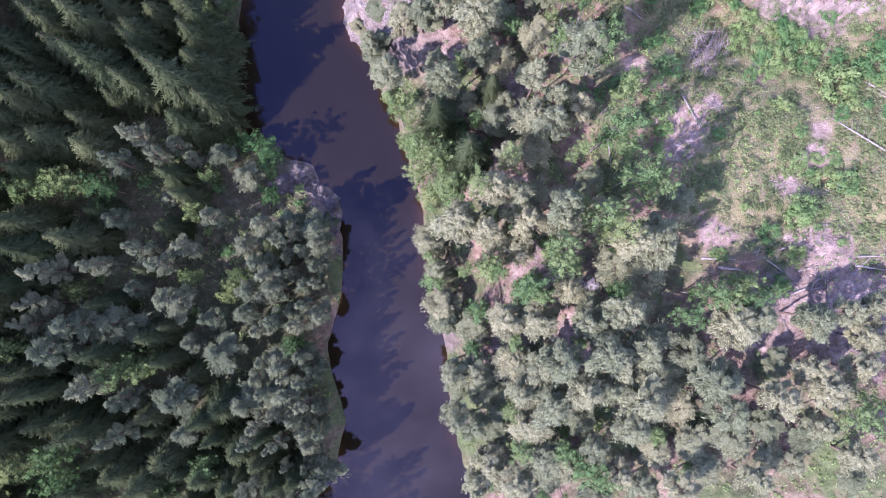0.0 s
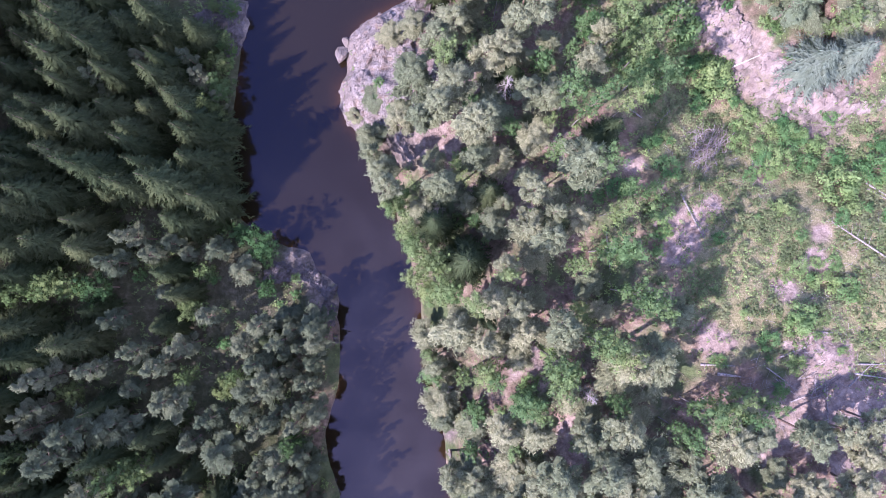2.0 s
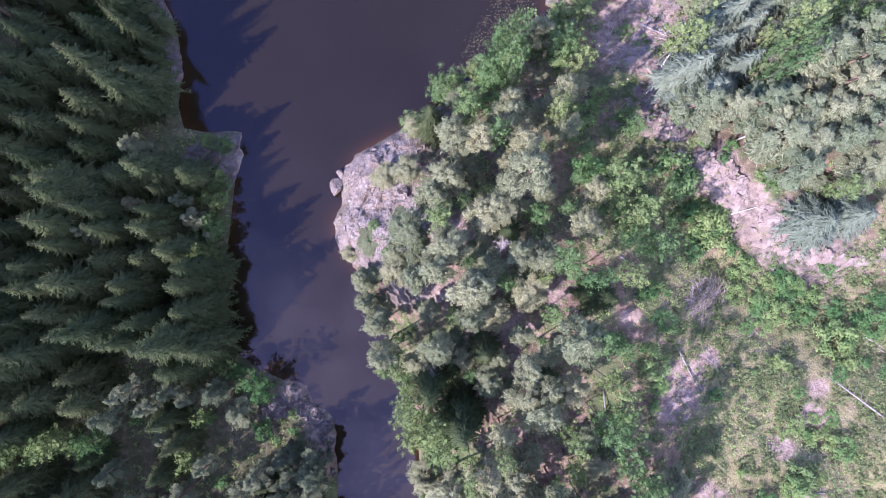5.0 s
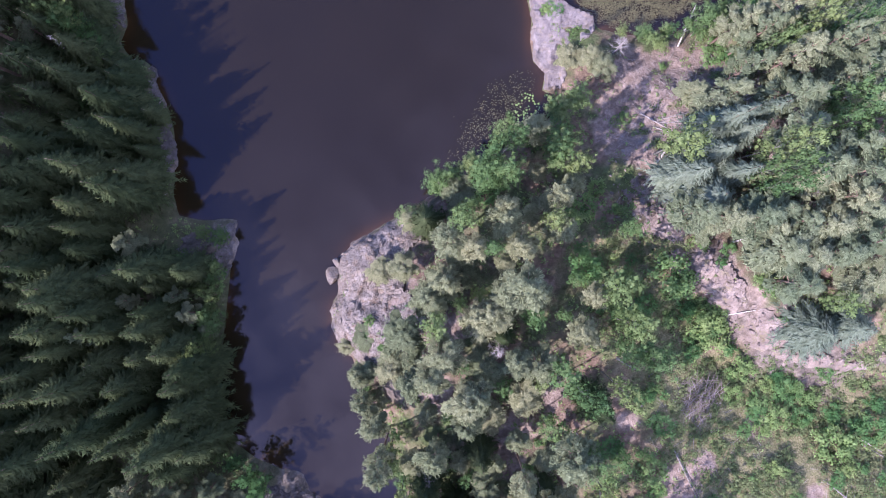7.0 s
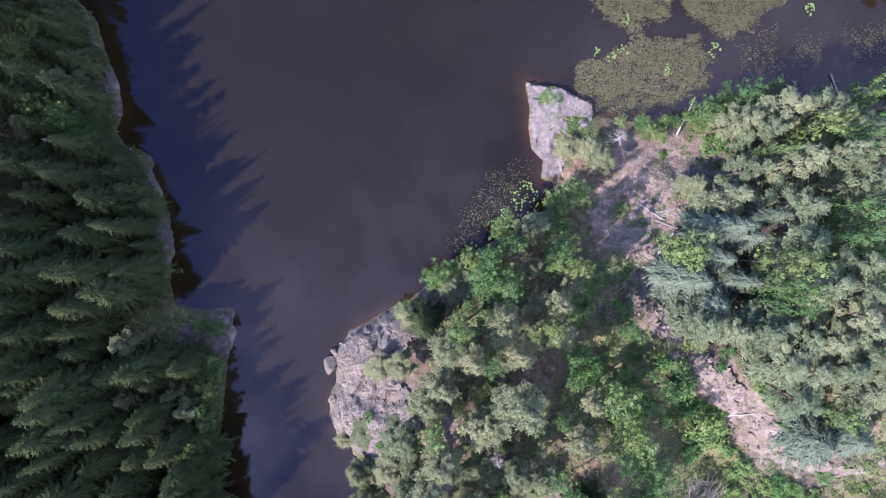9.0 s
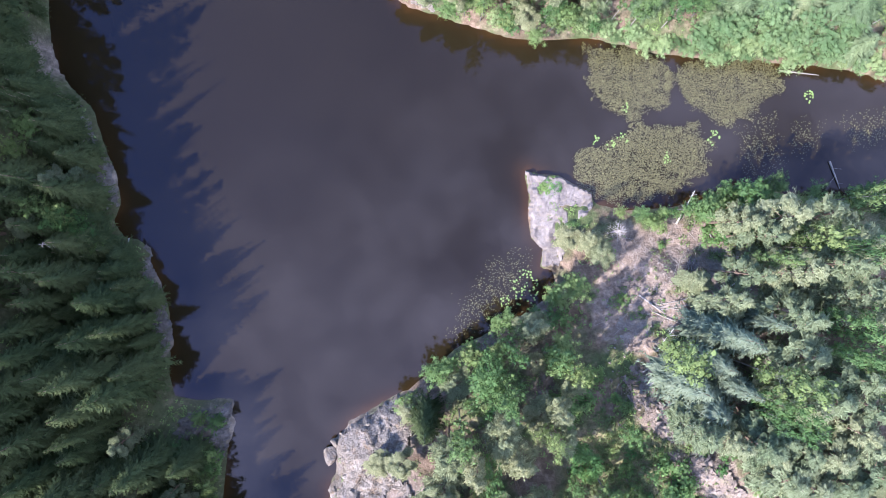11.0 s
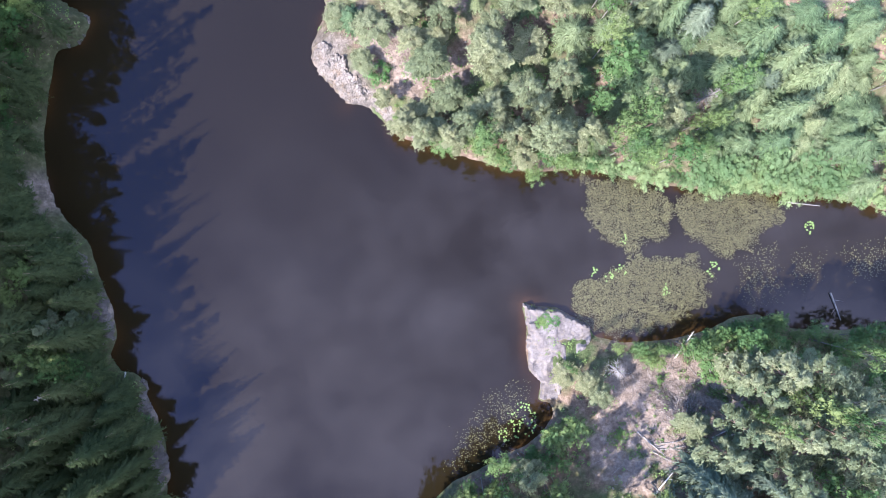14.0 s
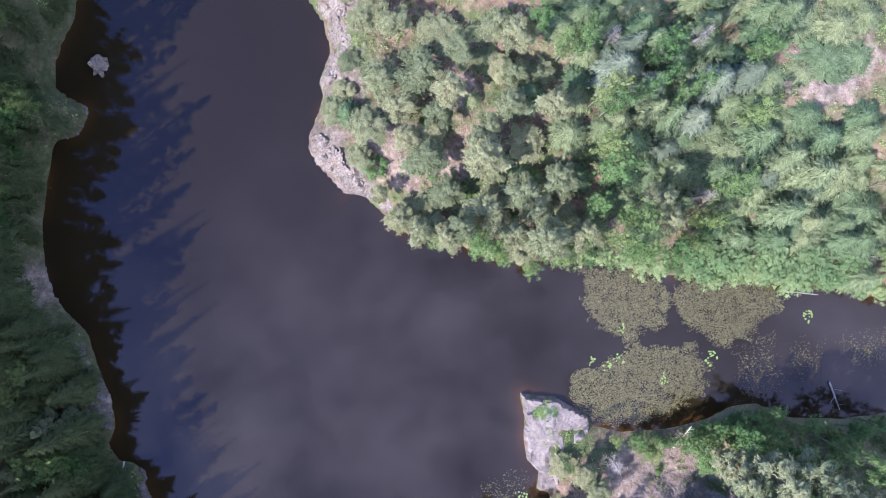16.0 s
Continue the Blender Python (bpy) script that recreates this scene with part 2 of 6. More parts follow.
LEFT_SHORE_NORTH = [(-29.2, 53.4), (-34.7, 53.4), (-37.9, 54.0), (-38.8, 57.3), (-38.2, 62.3), (-38.8, 67.3), (-39.9, 70.6), (-41.4, 72.9),
    (-41.2, 75.1), (-42.9, 76.8), (-44.9, 77.0), (-46.6, 79.3), (-45.5, 82.1), (-45.9, 85.4), (-47.4, 89.2), (-49.5, 95.7), (-53.0, 99.2),
    (-54.4, 101.5), (-55.5, 105.6), (-55.7, 111.3), (-55.0, 117.0), (-54.4, 120.3), (-53.8, 123.5), (-50.1, 124.5), (-48.6, 128.0),
    (-51.7, 129.6), (-53.6, 130.9), (-53.6, 134.5), (-52.5, 137.8), (-50.9, 140.6), (-50.2, 143.9), (-46, 170), (-52, 230), (-70, 300)]
RIGHT_SHORE_SOUTH = [(70, -200), (34, -120), (12, -60), (4.6, -32.4), (3.7, -28.2), (2.3, -23.3), (1.5, -20.1), (1.0, -13.5), (0.3, -9.3), (-0.8, -4.8), (-1.3, -1.9),
    (-2.3, 1.0), (-2.9, 7.3), (-3.1, 9.8), (-4.2, 13.6), (-5.6, 17.8), (-6.8, 22.3), (-8.4, 26.0), (-11.4, 31.6), (-12.9, 34.3),
    (-15.3, 37.7), (-15.4, 40.7), (-14.5, 42.7), (-14.6, 45.3), (-14.3, 47.8), (-11.8, 50.6), (-7.7, 52.7), (-5.0, 54.1), (-4.0, 54.4)]
RIGHT_SHORE_NORTH = [(-0.4, 57.3), (2.9, 60.4), (6.7, 62.2), (10.8, 64.5), (13.7, 65.7), (16.2, 67.8), (17.8, 70.2), (17.2, 72.0), (15.5, 72.3), (15.9, 75.0),
    (14.1, 76.7), (13.7, 80.0), (13.9, 82.9), (13.1, 86.8), (15.0, 86.0), (18.3, 85.8), (19.9, 84.9), (22.8, 83.3), (23.6, 81.6), (27.9, 80.6),
    (34.5, 81.0), (40.2, 82.3), (44.0, 84.2), (47.5, 84.4), (52.5, 82.2), (60.0, 82.0), (66.2, 82.9), (90, 79), (130, 86), (150, 91)]
NORTH_SHORE = [(150, 92), (130, 95), (90, 97), (66.3, 99.4), (62.4, 100.7), (56.7, 101.6), (52.6, 102.0), (48.5, 102.4), (43.6, 102.8), (37.9, 103.0),
    (33.0, 103.5), (28.1, 104.7), (22.4, 106.0), (15.9, 105.5), (10.6, 106.1), (7.3, 107.2), (3.6, 108.2), (0.4, 109.4), (-3.3, 110.4),
    (-5.3, 111.8), (-8.5, 114.9), (-11.6, 115.3), (-15.0, 119.1), (-17.0, 121.9), (-16.6, 124.4), (-14.5, 129.6), (-15.2, 131.7),
    (-13.5, 136.1), (-14.4, 140.2), (-17.6, 145.1), (-20, 170), (-12, 230), (-30, 300)]
LEFT_LAND = LEFT_SHORE_SOUTH + LEFT_SHORE_NORTH + [(-4000, 300), (-4000, -200)]
RIGHT_LAND = RIGHT_SHORE_SOUTH + RIGHT_SHORE_NORTH + [(4000, 91), (4000, -200)]
NORTH_LAND = NORTH_SHORE + [(4000, 300), (4000, 92)]

GORGE_HEIGHTS = [(3, -25, 9), (14, -25, 14), (35, -25, 17), (55, -20, 20), (3, 0, 6), (10, -2, 13), (24, -5, 15), (34, 9, 17), (47, 6, 18.3),
    (58, 10, 20), (0, 18, 8), (12, 15, 13), (24, 27, 14.5), (45, 15, 16), (56, 30, 15), (-10, 34, 8.5), (2, 35, 10), (14, 38, 11.5), (25, 35, 13),
    (-9, 47, 6), (4, 50, 6), (15, 50, 8), (23, 48, 8.5), (27, 58, 5), (14, 61, 3.5), (26, 70, 2.3), (33, 67, 5), (19, 80, 1.6)]
HILL_HEIGHTS = [(34, 41, 10), (38, 37.0, 10.5), (48, 32.5, 12.5), (43, 38.5, 16.5), (37, 45, 15.5), (49, 36, 17), (41, 47, 17), (55, 45, 19), (35, 53, 13), (36, 60, 10), (45, 60, 13),
    (58, 60, 16), (35, 77, 1.5), (50, 74, 6), (64, 72, 8)]
LEFT_HEIGHTS = [(-20, 5, 2), (-30, 5, 3.5), (-45, 5, 6), (-60, 0, 9), (-25, 14, 2.5), (-40, 20, 5), (-35, 35, 3), (-50, 40, 6), (-33, 50, 2.5),
    (-45, 55, 4), (-61, 60, 15), (-48, 70, 3), (-50, 85, 4), (-60, 90, 11), (-58, 115, 5), (-66, 130, 21), (-18, -20, 3), (-35, -20, 5), (-55, -25, 8),
    (-70, 20, 21), (-72, 50, 26), (-72, 90, 22), (-63, 110, 18), (-80, 70, 27), (-80, 110, 27), (-72, -20, 24), (-74, 125, 14)]
NORTH_HEIGHTS = [(-12, 125, 4), (-4, 120, 5), (-8, 138, 6), (4, 116, 4.5), (10, 125, 7), (22, 112, 5), (22, 125, 9), (36, 110, 4), (38, 122, 9),
    (48, 128, 14), (52, 112, 7), (62, 108, 6), (62, 125, 14), (20, 145, 10)]
HEIGHTS = np.array(GORGE_HEIGHTS + HILL_HEIGHTS + LEFT_HEIGHTS + NORTH_HEIGHTS, float)


def inside(poly, x, y):
    """Whether the points lie within the polygon, and how far from its edge."""
    hit, far = np.zeros(x.shape, bool), np.full(x.shape, 1e9)
    for (ax, ay), (bx, by) in zip(poly, poly[1:] + poly[:1]):
        cross = (ay > y) != (by > y)
        hit ^= cross & (x < ax + (bx - ax) * (y - ay) / ((by - ay) or 1e-9))
        ex, ey = bx - ax, by - ay
        u = np.clip(((x - ax) * ex + (y - ay) * ey) / (ex * ex + ey * ey), 0, 1)
        far = np.minimum(far, np.hypot(x - ax - u * ex, y - ay - u * ey))
    return hit, far


def shore_distance(x, y):
    """Metres from the waterline, on land positive."""
    x, y = np.asarray(x, float), np.asarray(y, float)
    land, far = (y < -200) | (y > 300), np.full(x.shape, 1e9)
    for poly in (LEFT_LAND, RIGHT_LAND, NORTH_LAND):
        hit, d = inside(poly, x, y)
        land |= hit
        far = np.minimum(far, d)
    return np.where(land, far, -far)


def smooth_noise(x, y, seed):
    """Value noise from 0 to 1, one lattice step to a unit."""
    ix, iy = np.floor(x), np.floor(y)
    u, v = x - ix, y - iy
    u, v = u * u * (3 - 2 * u), v * v * (3 - 2 * v)

    def corner(a, b):
        n = np.sin(a * 127.1 + b * 311.7 + seed * 74.7) * 43758.5453
        return n - np.floor(n)

    low = corner(ix, iy) * (1 - u) + corner(ix + 1, iy) * u
    high = corner(ix, iy + 1) * (1 - u) + corner(ix + 1, iy + 1) * u
    return low * (1 - v) + high * v


def height(x, y):
    """The height of the bare ground over the water."""
    x, y = np.asarray(x, float), np.asarray(y, float)
    d = shore_distance(x, y)
    w = np.zeros(x.shape)
    z = np.zeros(x.shape)
    for hx, hy, hz in HEIGHTS:
        k = 1 / ((x - hx) ** 2 + (y - hy) ** 2 + 6) ** 2
        w += k
        z += k * hz
    z = z / w
    rough = 1.1 * (smooth_noise(x * 0.3, y * 0.3, 3) - 0.5) + 0.6 * (smooth_noise(x * 0.9, y * 0.9, 5) - 0.5)
    steep = np.where(x < -17.5, 4.0, 2.6)
    up = (z + rough) * (1 - np.exp(-np.maximum(d, 0) / steep))
    return np.where(d > 0, up, np.maximum(-2.5, d * 0.7))


LOOK_X, LOOK_Y, LOOK_STEP = np.arange(-100, 80.1, 0.5), np.arange(-70, 160.1, 0.5), 0.5
LOOK_GRID = np.meshgrid(LOOK_X, LOOK_Y)
LOOK_HEIGHT, LOOK_SHORE = height(*LOOK_GRID), shore_distance(*LOOK_GRID)


def looked_up(table, x, y):
    """A value of the table between its grid points."""
    u, v = (x - LOOK_X[0]) / LOOK_STEP, (y - LOOK_Y[0]) / LOOK_STEP
    i, j = int(min(max(u, 0), len(LOOK_X) - 2)), int(min(max(v, 0), len(LOOK_Y) - 2))
    u, v = u - i, v - j
    return float((table[j, i] * (1 - u) + table[j, i + 1] * u) * (1 - v) + (table[j + 1, i] * (1 - u) + table[j + 1, i + 1] * u) * v)


def ground_at(x, y):
    return looked_up(LOOK_HEIGHT, x, y)


def shore_at(x, y):
    return looked_up(LOOK_SHORE, x, y)


# ---- making meshes ----
def link_mesh(name, verts, faces, material, parent=None, label="", smooth=False, normals=None):
    """One mesh object from arrays, under a thing if a parent is given."""
    me = bpy.data.meshes.new(name)
    me.from_pydata([tuple(v) for v in verts], [], [tuple(f) for f in faces])
    me.materials.append(material)
    if smooth:
        me.polygons.foreach_set("use_smooth", [True] * len(me.polygons))
    me.update()
    if normals is not None:
        me.polygons.foreach_set("use_smooth", [True] * len(me.polygons))
        me.normals_split_custom_set_from_vertices(normals)
    ob = new(name, me)
    ob.parent = parent
    if label:
        ob["label"] = label
    return ob


def tube(points, radii, sides=6):
    """A tapered limb along points: its vertices and faces."""
    verts, faces, n = [], [], len(points)
    for i, p in enumerate(points):
        way = Vector(points[min(i + 1, n - 1)]) - Vector(points[max(i - 1, 0)])
        side = way.orthogonal().normalized()
        over = way.normalized().cross(side)
        for k in range(sides):
            a = 2 * math.pi * k / sides
            verts.append(Vector(p) + radii[i] * (math.cos(a) * side + math.sin(a) * over))
    for i in range(n - 1):
        for k in range(sides):
            a, b = i * sides + k, i * sides + (k + 1) % sides
            faces.append((a, b, b + sides, a + sides))
    faces.append(tuple(range((n - 1) * sides, n * sides)))
    faces.append(tuple(reversed(range(sides))))
    return verts, faces


def joined(pieces):
    verts, faces = [], []
    for v, f in pieces:
        at = len(verts)
        verts.extend(v)
        faces.extend(tuple(i + at for i in q) for q in f)
    return verts, faces


def blades(centres, ways, lengths, widths, faces, rng):
    """Slender needle tufts: one triangle each from its centre along its way, its flat side towards the given faces."""
    ways = ways / np.linalg.norm(ways, axis=1, keepdims=True)
    side = np.cross(ways, faces + rng.normal(0, 0.35, ways.shape))
    side /= np.linalg.norm(side, axis=1, keepdims=True) + 1e-9
    a = centres - side * widths[:, None]
    b = centres + side * widths[:, None]
    c = centres + ways * lengths[:, None]
    verts = np.stack([a, b, c], 1).reshape(-1, 3)
    return verts, np.arange(len(verts)).reshape(-1, 3)


def sprays(centres, normals, lengths, widths, ways, rng):
    """Needle sprays: slim triangles that lie across the given normals and point roughly along the ways."""
    normals = normals / np.linalg.norm(normals, axis=1, keepdims=True)
    u = ways + rng.normal(0, 0.45, normals.shape)
    u = u - normals * (u * normals).sum(1, keepdims=True)
    u /= np.linalg.norm(u, axis=1, keepdims=True) + 1e-9
    v = np.cross(normals, u) * widths[:, None]
    u = u * lengths[:, None] * 0.5
    verts = np.stack([centres - u - v, centres + u, centres - u + v], 1)[:, ::-1].reshape(-1, 3)
    return verts, np.arange(len(verts)).reshape(-1, 3)


def leaves(centres, normals, sizes, rng):
    """Sprays of broad leaves: a blunt triangle each."""
    normals = normals / np.linalg.norm(normals, axis=1, keepdims=True)
    u = np.cross(normals, rng.normal(size=normals.shape))
    u /= np.linalg.norm(u, axis=1, keepdims=True) + 1e-9
    v = np.cross(normals, u)
    s = sizes[:, None]
    three = np.stack([centres - u * s - v * s * 0.62, centres + u * s, centres - u * s * 0.55 + v * s * 0.95 - normals * s * 0.2], 1)
    return three.reshape(-1, 3), np.arange(len(centres) * 3).reshape(-1, 3)


LUMP = bmesh.new()
bmesh.ops.create_cone(LUMP, segments=4, radius1=1.0, radius2=0.0, depth=1.0)
for v in list(LUMP.verts):
    v.co.z += 0.5
for f in [f for f in LUMP.faces if len(f.verts) == 4]:
    LUMP.faces.remove(f)
LUMP.verts.index_update()
LUMP_VERTS = np.array([v.co[:] for v in LUMP.verts])
LUMP_FACES = np.array([[v.index for v in f.verts] for f in LUMP.faces])
LUMP.free()


def cores(centres, sizes, rng, flat=1.05):
    """The dense inside of leaf clumps: small uneven lumps."""
    n, k = len(centres), len(LUMP_VERTS)
    bumps = LUMP_VERTS[None] * rng.uniform(0.6, 1.3, (n, k, 1)) * sizes[:, None, None] * (1, 1, flat)
    return (centres[:, None] + bumps).reshape(-1, 3), (LUMP_FACES[None] + np.arange(n)[:, None, None] * k).reshape(-1, 3)


def rounded(mesh, normals):
    """Foliage that takes the light as one soft mass: loose triangles turned to face their normals, and a normal to each vertex."""
    verts, faces = mesh
    verts = verts.reshape(-1, 3, 3)
    normals = normals / (np.linalg.norm(normals, axis=1, keepdims=True) + 1e-9)
    face = np.cross(verts[:, 1] - verts[:, 0], verts[:, 2] - verts[:, 0])
    away = (face * normals).sum(1) < 0
    verts = np.where(away[:, None, None], verts[:, ::-1], verts)
    return verts.reshape(-1, 3), faces, np.repeat(normals, 3, 0)


def stacked(*pieces):
    verts, faces, normals, at = [], [], [], 0
    for v, f, n in pieces:
        verts.append(v)
        faces.append(f + at)
        normals.append(n)
        at += len(v)
    return np.concatenate(verts), np.concatenate(faces), np.concatenate(normals)


PAD_RIM = np.array([(math.cos(1.0472 * k), math.sin(1.0472 * k), 0.0) for k in range(6)])


def pad_cores(centres, along, across, normals, rng):
    """The dense inside of bough pads: a low uneven dome of six sides under the needles of each."""
    n = len(centres)
    verts = np.empty((n, 7, 3))
    verts[:, 0] = centres + (0, 0, 0.1)
    for k, (c, s, _) in enumerate(PAD_RIM):
        verts[:, k + 1] = centres + (along * c + across * s) * rng.uniform(0.65, 0.95, (n, 1)) - (0, 0, 0.06)
    fan = np.array([(0, 1 + k, 1 + (k + 1) % 6) for k in range(6)])
    faces = (fan[None] + np.arange(n)[:, None, None] * 7).reshape(-1, 3)
    return verts.reshape(-1, 3), faces, np.repeat(normals, 7, 0)


def pine_meshes(seed, h=11.0, r=2.0, low=None, taper=1.0):
    """Scots pine: bare reddish stem, crooked limbs, and a domed crown of flat bough pads thick with needle sprays."""
    rng = np.random.default_rng(seed)
    bend = rng.normal(0, 0.25, 2)
    stem = [(bend[0] * (i / 6) ** 2, bend[1] * (i / 6) ** 2, h * 0.97 * i / 6) for i in range(7)]
    wood = [tube(stem, [0.17 * (1 - 0.13 * i) for i in range(7)], 6)]
    centres, lights, ways, mids, alongs, acrosses = [], [], [], [], [], []
    low = low or 0.44 + 0.1 * rng.random()
    count = 31
    heavy = rng.uniform(0, 6.28)  # the side on which the crown is fuller
    for b in range(count):
        q = (b + rng.random()) / count
        f = low + (0.985 - low) * q
        a = b * 2.4 + rng.normal(0, 0.45)
        reach = r * (1.12 * min(1, 0.55 + 1.6 * q) * (1 - q ** 2.4 * 0.86) ** taper) * rng.uniform(0.62, 1.15) * (1 + 0.22 * math.cos(a - heavy))
        x0, y0 = bend * f * f
        out = np.array([math.cos(a), math.sin(a), 0.0])
        side = np.array([-out[1], out[0], 0.0])
        rise = rng.uniform(0.12, 0.4) + 0.35 * q * q
        start = np.array([x0, y0, h * f - 0.2])
        end = start + out * reach + (0, 0, rise * reach)
        wood.append(tube([start, start + (end - start) * 0.8], [0.045, 0.014], 3))
        long, wide = 0.36 * reach + 0.16, 0.24 * reach + 0.24
        mid = start + (end - start) * (0.66 + 0.06 * rng.random())
        along = (out + (0, 0, rise)) * long
        across = side * wide
        crown = (mid - (x0, y0, h * (low + 0.3 * (1 - low)))) / (r, r, h * (1 - low) * 0.7)
        mids.append(mid - (0, 0, 0.07))
        alongs.append(along)
        acrosses.append(across)
        n = 84
        ang, rad = rng.uniform(0, 6.28, n), rng.random(n) ** 0.5
        ragged = 1 + 0.22 * np.sin(ang * 3 + rng.uniform(0, 6.28)) + 0.14 * np.sin(ang * 7 + rng.uniform(0, 6.28))
        u, v = rad * np.cos(ang) * ragged, rad * np.sin(ang) * ragged
        dome = 0.3 * (1 - rad ** 2)
        centres.append(mid + along * u[:, None] + across * v[:, None] + np.stack([0 * u, 0 * u, dome + rng.normal(0, 0.09, n)], 1))
        lights.append(out * u[:, None] * 0.6 + side * v[:, None] * 0.75 + crown * 0.45 + (0, 0, 0.9) + rng.normal(0, 0.28, (n, 3)))
        ways.append(out * (0.8 + 0.5 * u[:, None]) + side * v[:, None] * 0.9 + (0, 0, 0.35))
    centres, lights, ways = np.concatenate(centres), np.concatenate(lights), np.concatenate(ways)
    mids, alongs, acrosses = np.array(mids), np.array(alongs), np.array(acrosses)
    n = len(centres)
    flat = lights * 0.5 + rng.normal(0, 0.45, (n, 3)) + (0, 0, 0.35)
    tufts = rounded(sprays(centres, flat, rng.uniform(0.19, 0.4, n), rng.uniform(0.035, 0.07, n), ways, rng), lights)
    inner = np.repeat(np.array([[0.0, 0.0, 1.0]]), len(mids), 0)
    return joined(wood), stacked(pad_cores(mids, alongs, acrosses, inner, rng), tufts)


def tall_pine_meshes(seed):
    """A pine of closed woods, its long crown reaching far down the stem."""
    return pine_meshes(seed, 14.0, 2.0, 0.24, 1.35)


def spruce_meshes(seed, h=14.0, r=2.0, up=0.42):
    """Norway spruce: a straight stem and whorls of drooping boughs with hanging side twigs, up to a thin tip."""
    rng = np.random.default_rng(seed)
    wood = [tube([(0, 0, 0), (0, 0, h * 0.5), (0, 0, h)], [0.2, 0.11, 0.015], 6)]
    centres, ways, sizes, boughs, lights = [], [], [], [], []
    rows = 21
    for w in range(rows):
        f = 0.1 + 0.88 * w / (rows - 1)
        reach0 = r * ((1 - f) ** 0.8) * 1.08 + 0.08
        count = 9 if f < 0.7 else 7 if f < 0.9 else 5
        for b in range(count):
            a = 2 * math.pi * (b + 0.5 * (w % 2)) / count + rng.normal(0, 0.16)
            reach = reach0 * rng.uniform(0.72, 1.18)
            out = np.array([math.cos(a), math.sin(a), 0])
            side = np.array([-out[1], out[0], 0])
            tip = out * reach * 0.86 + (0, 0, h * f - 0.6 * reach)
            mid = out * reach * 0.5 + (0, 0, h * f - 0.18 * reach)
            boughs.append([out * 0.05 + (0, 0, h * f), mid + side * 0.17 * reach - (0, 0, 0.08), tip, mid - side * 0.17 * reach - (0, 0, 0.08)])
            steps = max(2, int(reach / 0.2))
            for s in range(steps):
                q = (s + 0.7) / steps
                p = out * reach * q + (0, 0, h * f + 0.05 * reach * q - 0.72 * reach * q * q)
                for k in (-1, 0, 1):
                    if k == 0 and s % 2:
                        continue
                    centres.append(p + rng.normal(0, 0.03, 3))
                    ways.append(out * (0.75 + 0.4 * (k == 0)) + side * k * (0.85 - 0.3 * q) + (0, 0, -0.25 + rng.normal(0, 0.12)))
                    lights.append(out * 1.0 + side * k * 0.4 + (0, 0, up) + rng.normal(0, 0.28, 3))
                    sizes.append((0.3 + 0.18 * (1 - q)) * min(1, 0.45 + reach * 0.5) * rng.uniform(0.8, 1.25))
    sizes, n = np.array(sizes), np.arange(len(boughs))[:, None] * 4
    planes = np.array(boughs).reshape(-1, 3), np.concatenate([n + (0, 2, 1), n + (0, 3, 2)]), np.repeat(np.array(boughs)[:, 2] * (0.6, 0.6, 0) + (0, 0, up), 4, 0)
    return joined(wood), stacked(planes, rounded(blades(np.array(centres), np.array(ways), sizes * 1.05, sizes * 0.15, np.array(lights), rng), np.array(lights)))


def open_spruce_meshes(seed):
    """A spruce of open ground, its boughs held flat to the light."""
    return spruce_meshes(seed, up=0.52)


def birch_meshes(seed, h=11.0, r=2.0):
    """Birch or aspen: a pale stem that forks, and a loose crown of leaf sprays."""
    rng = np.random.default_rng(seed)
    lean = rng.normal(0, 0.3, 2)
    stem = [(lean[0] * (i / 5) ** 1.5, lean[1] * (i / 5) ** 1.5, h * 0.74 * i / 5) for i in range(6)]
    wood = [tube(stem, [0.13 * (1 - 0.17 * i) for i in range(6)], 6)]
    centres, normals, mids = [], [], []
    for b in range(34):
        f = 0.32 + 0.64 * (b + rng.random()) / 34
        a = b * 2.4 + rng.normal(0, 0.5)
        q = (f - 0.32) / 0.68
        reach = r * (0.45 + 0.75 * math.sin(math.pi * (0.12 + 0.8 * q))) * rng.uniform(0.55, 1.12) * 0.95
        x0, y0 = lean * f ** 1.5
        start = np.array([x0, y0, h * f - 0.3])
        end = np.array([x0 + reach * math.cos(a), y0 + reach * math.sin(a), h * f + reach * rng.uniform(0.2, 0.6)])
        end[2] = min(end[2], h * 1.02)
        if f < 0.62:
            wood.append(tube([start, start + (end - start) * 0.55], [0.028, 0.008], 3))
        for k in range(2):
            c = start + (end - start) * (0.6 + 0.45 * k if b % 4 else 0.1 + 0.7 * k) + rng.normal(0, 0.16, 3)
            mids.append(c)
            n = 32
            d = rng.normal(size=(n, 3))
            d /= np.linalg.norm(d, axis=1, keepdims=True)
            centres.append(c + d * rng.uniform(0.3, 0.7, (n, 1)) * (1, 1, 0.75))
            crown = (c - (x0, y0, h * 0.6)) / (r, r, h * 0.4)
            normals.append(d * 0.6 + crown * 0.7 + rng.normal(0, 0.25, (n, 3)) + (0, 0, 0.35))
    centres, normals = np.concatenate(centres), np.concatenate(normals)
    lumps = cores(np.array(mids), rng.uniform(0.22, 0.36, len(mids)), rng)
    lumps = *lumps, lumps[0] * 0 + (0, 0, 1)
    flat = normals * 0.5 + rng.normal(0, 0.5, normals.shape)
    return joined(wood), stacked(lumps, rounded(leaves(centres, flat, rng.uniform(0.07, 0.135, len(centres)), rng), normals))


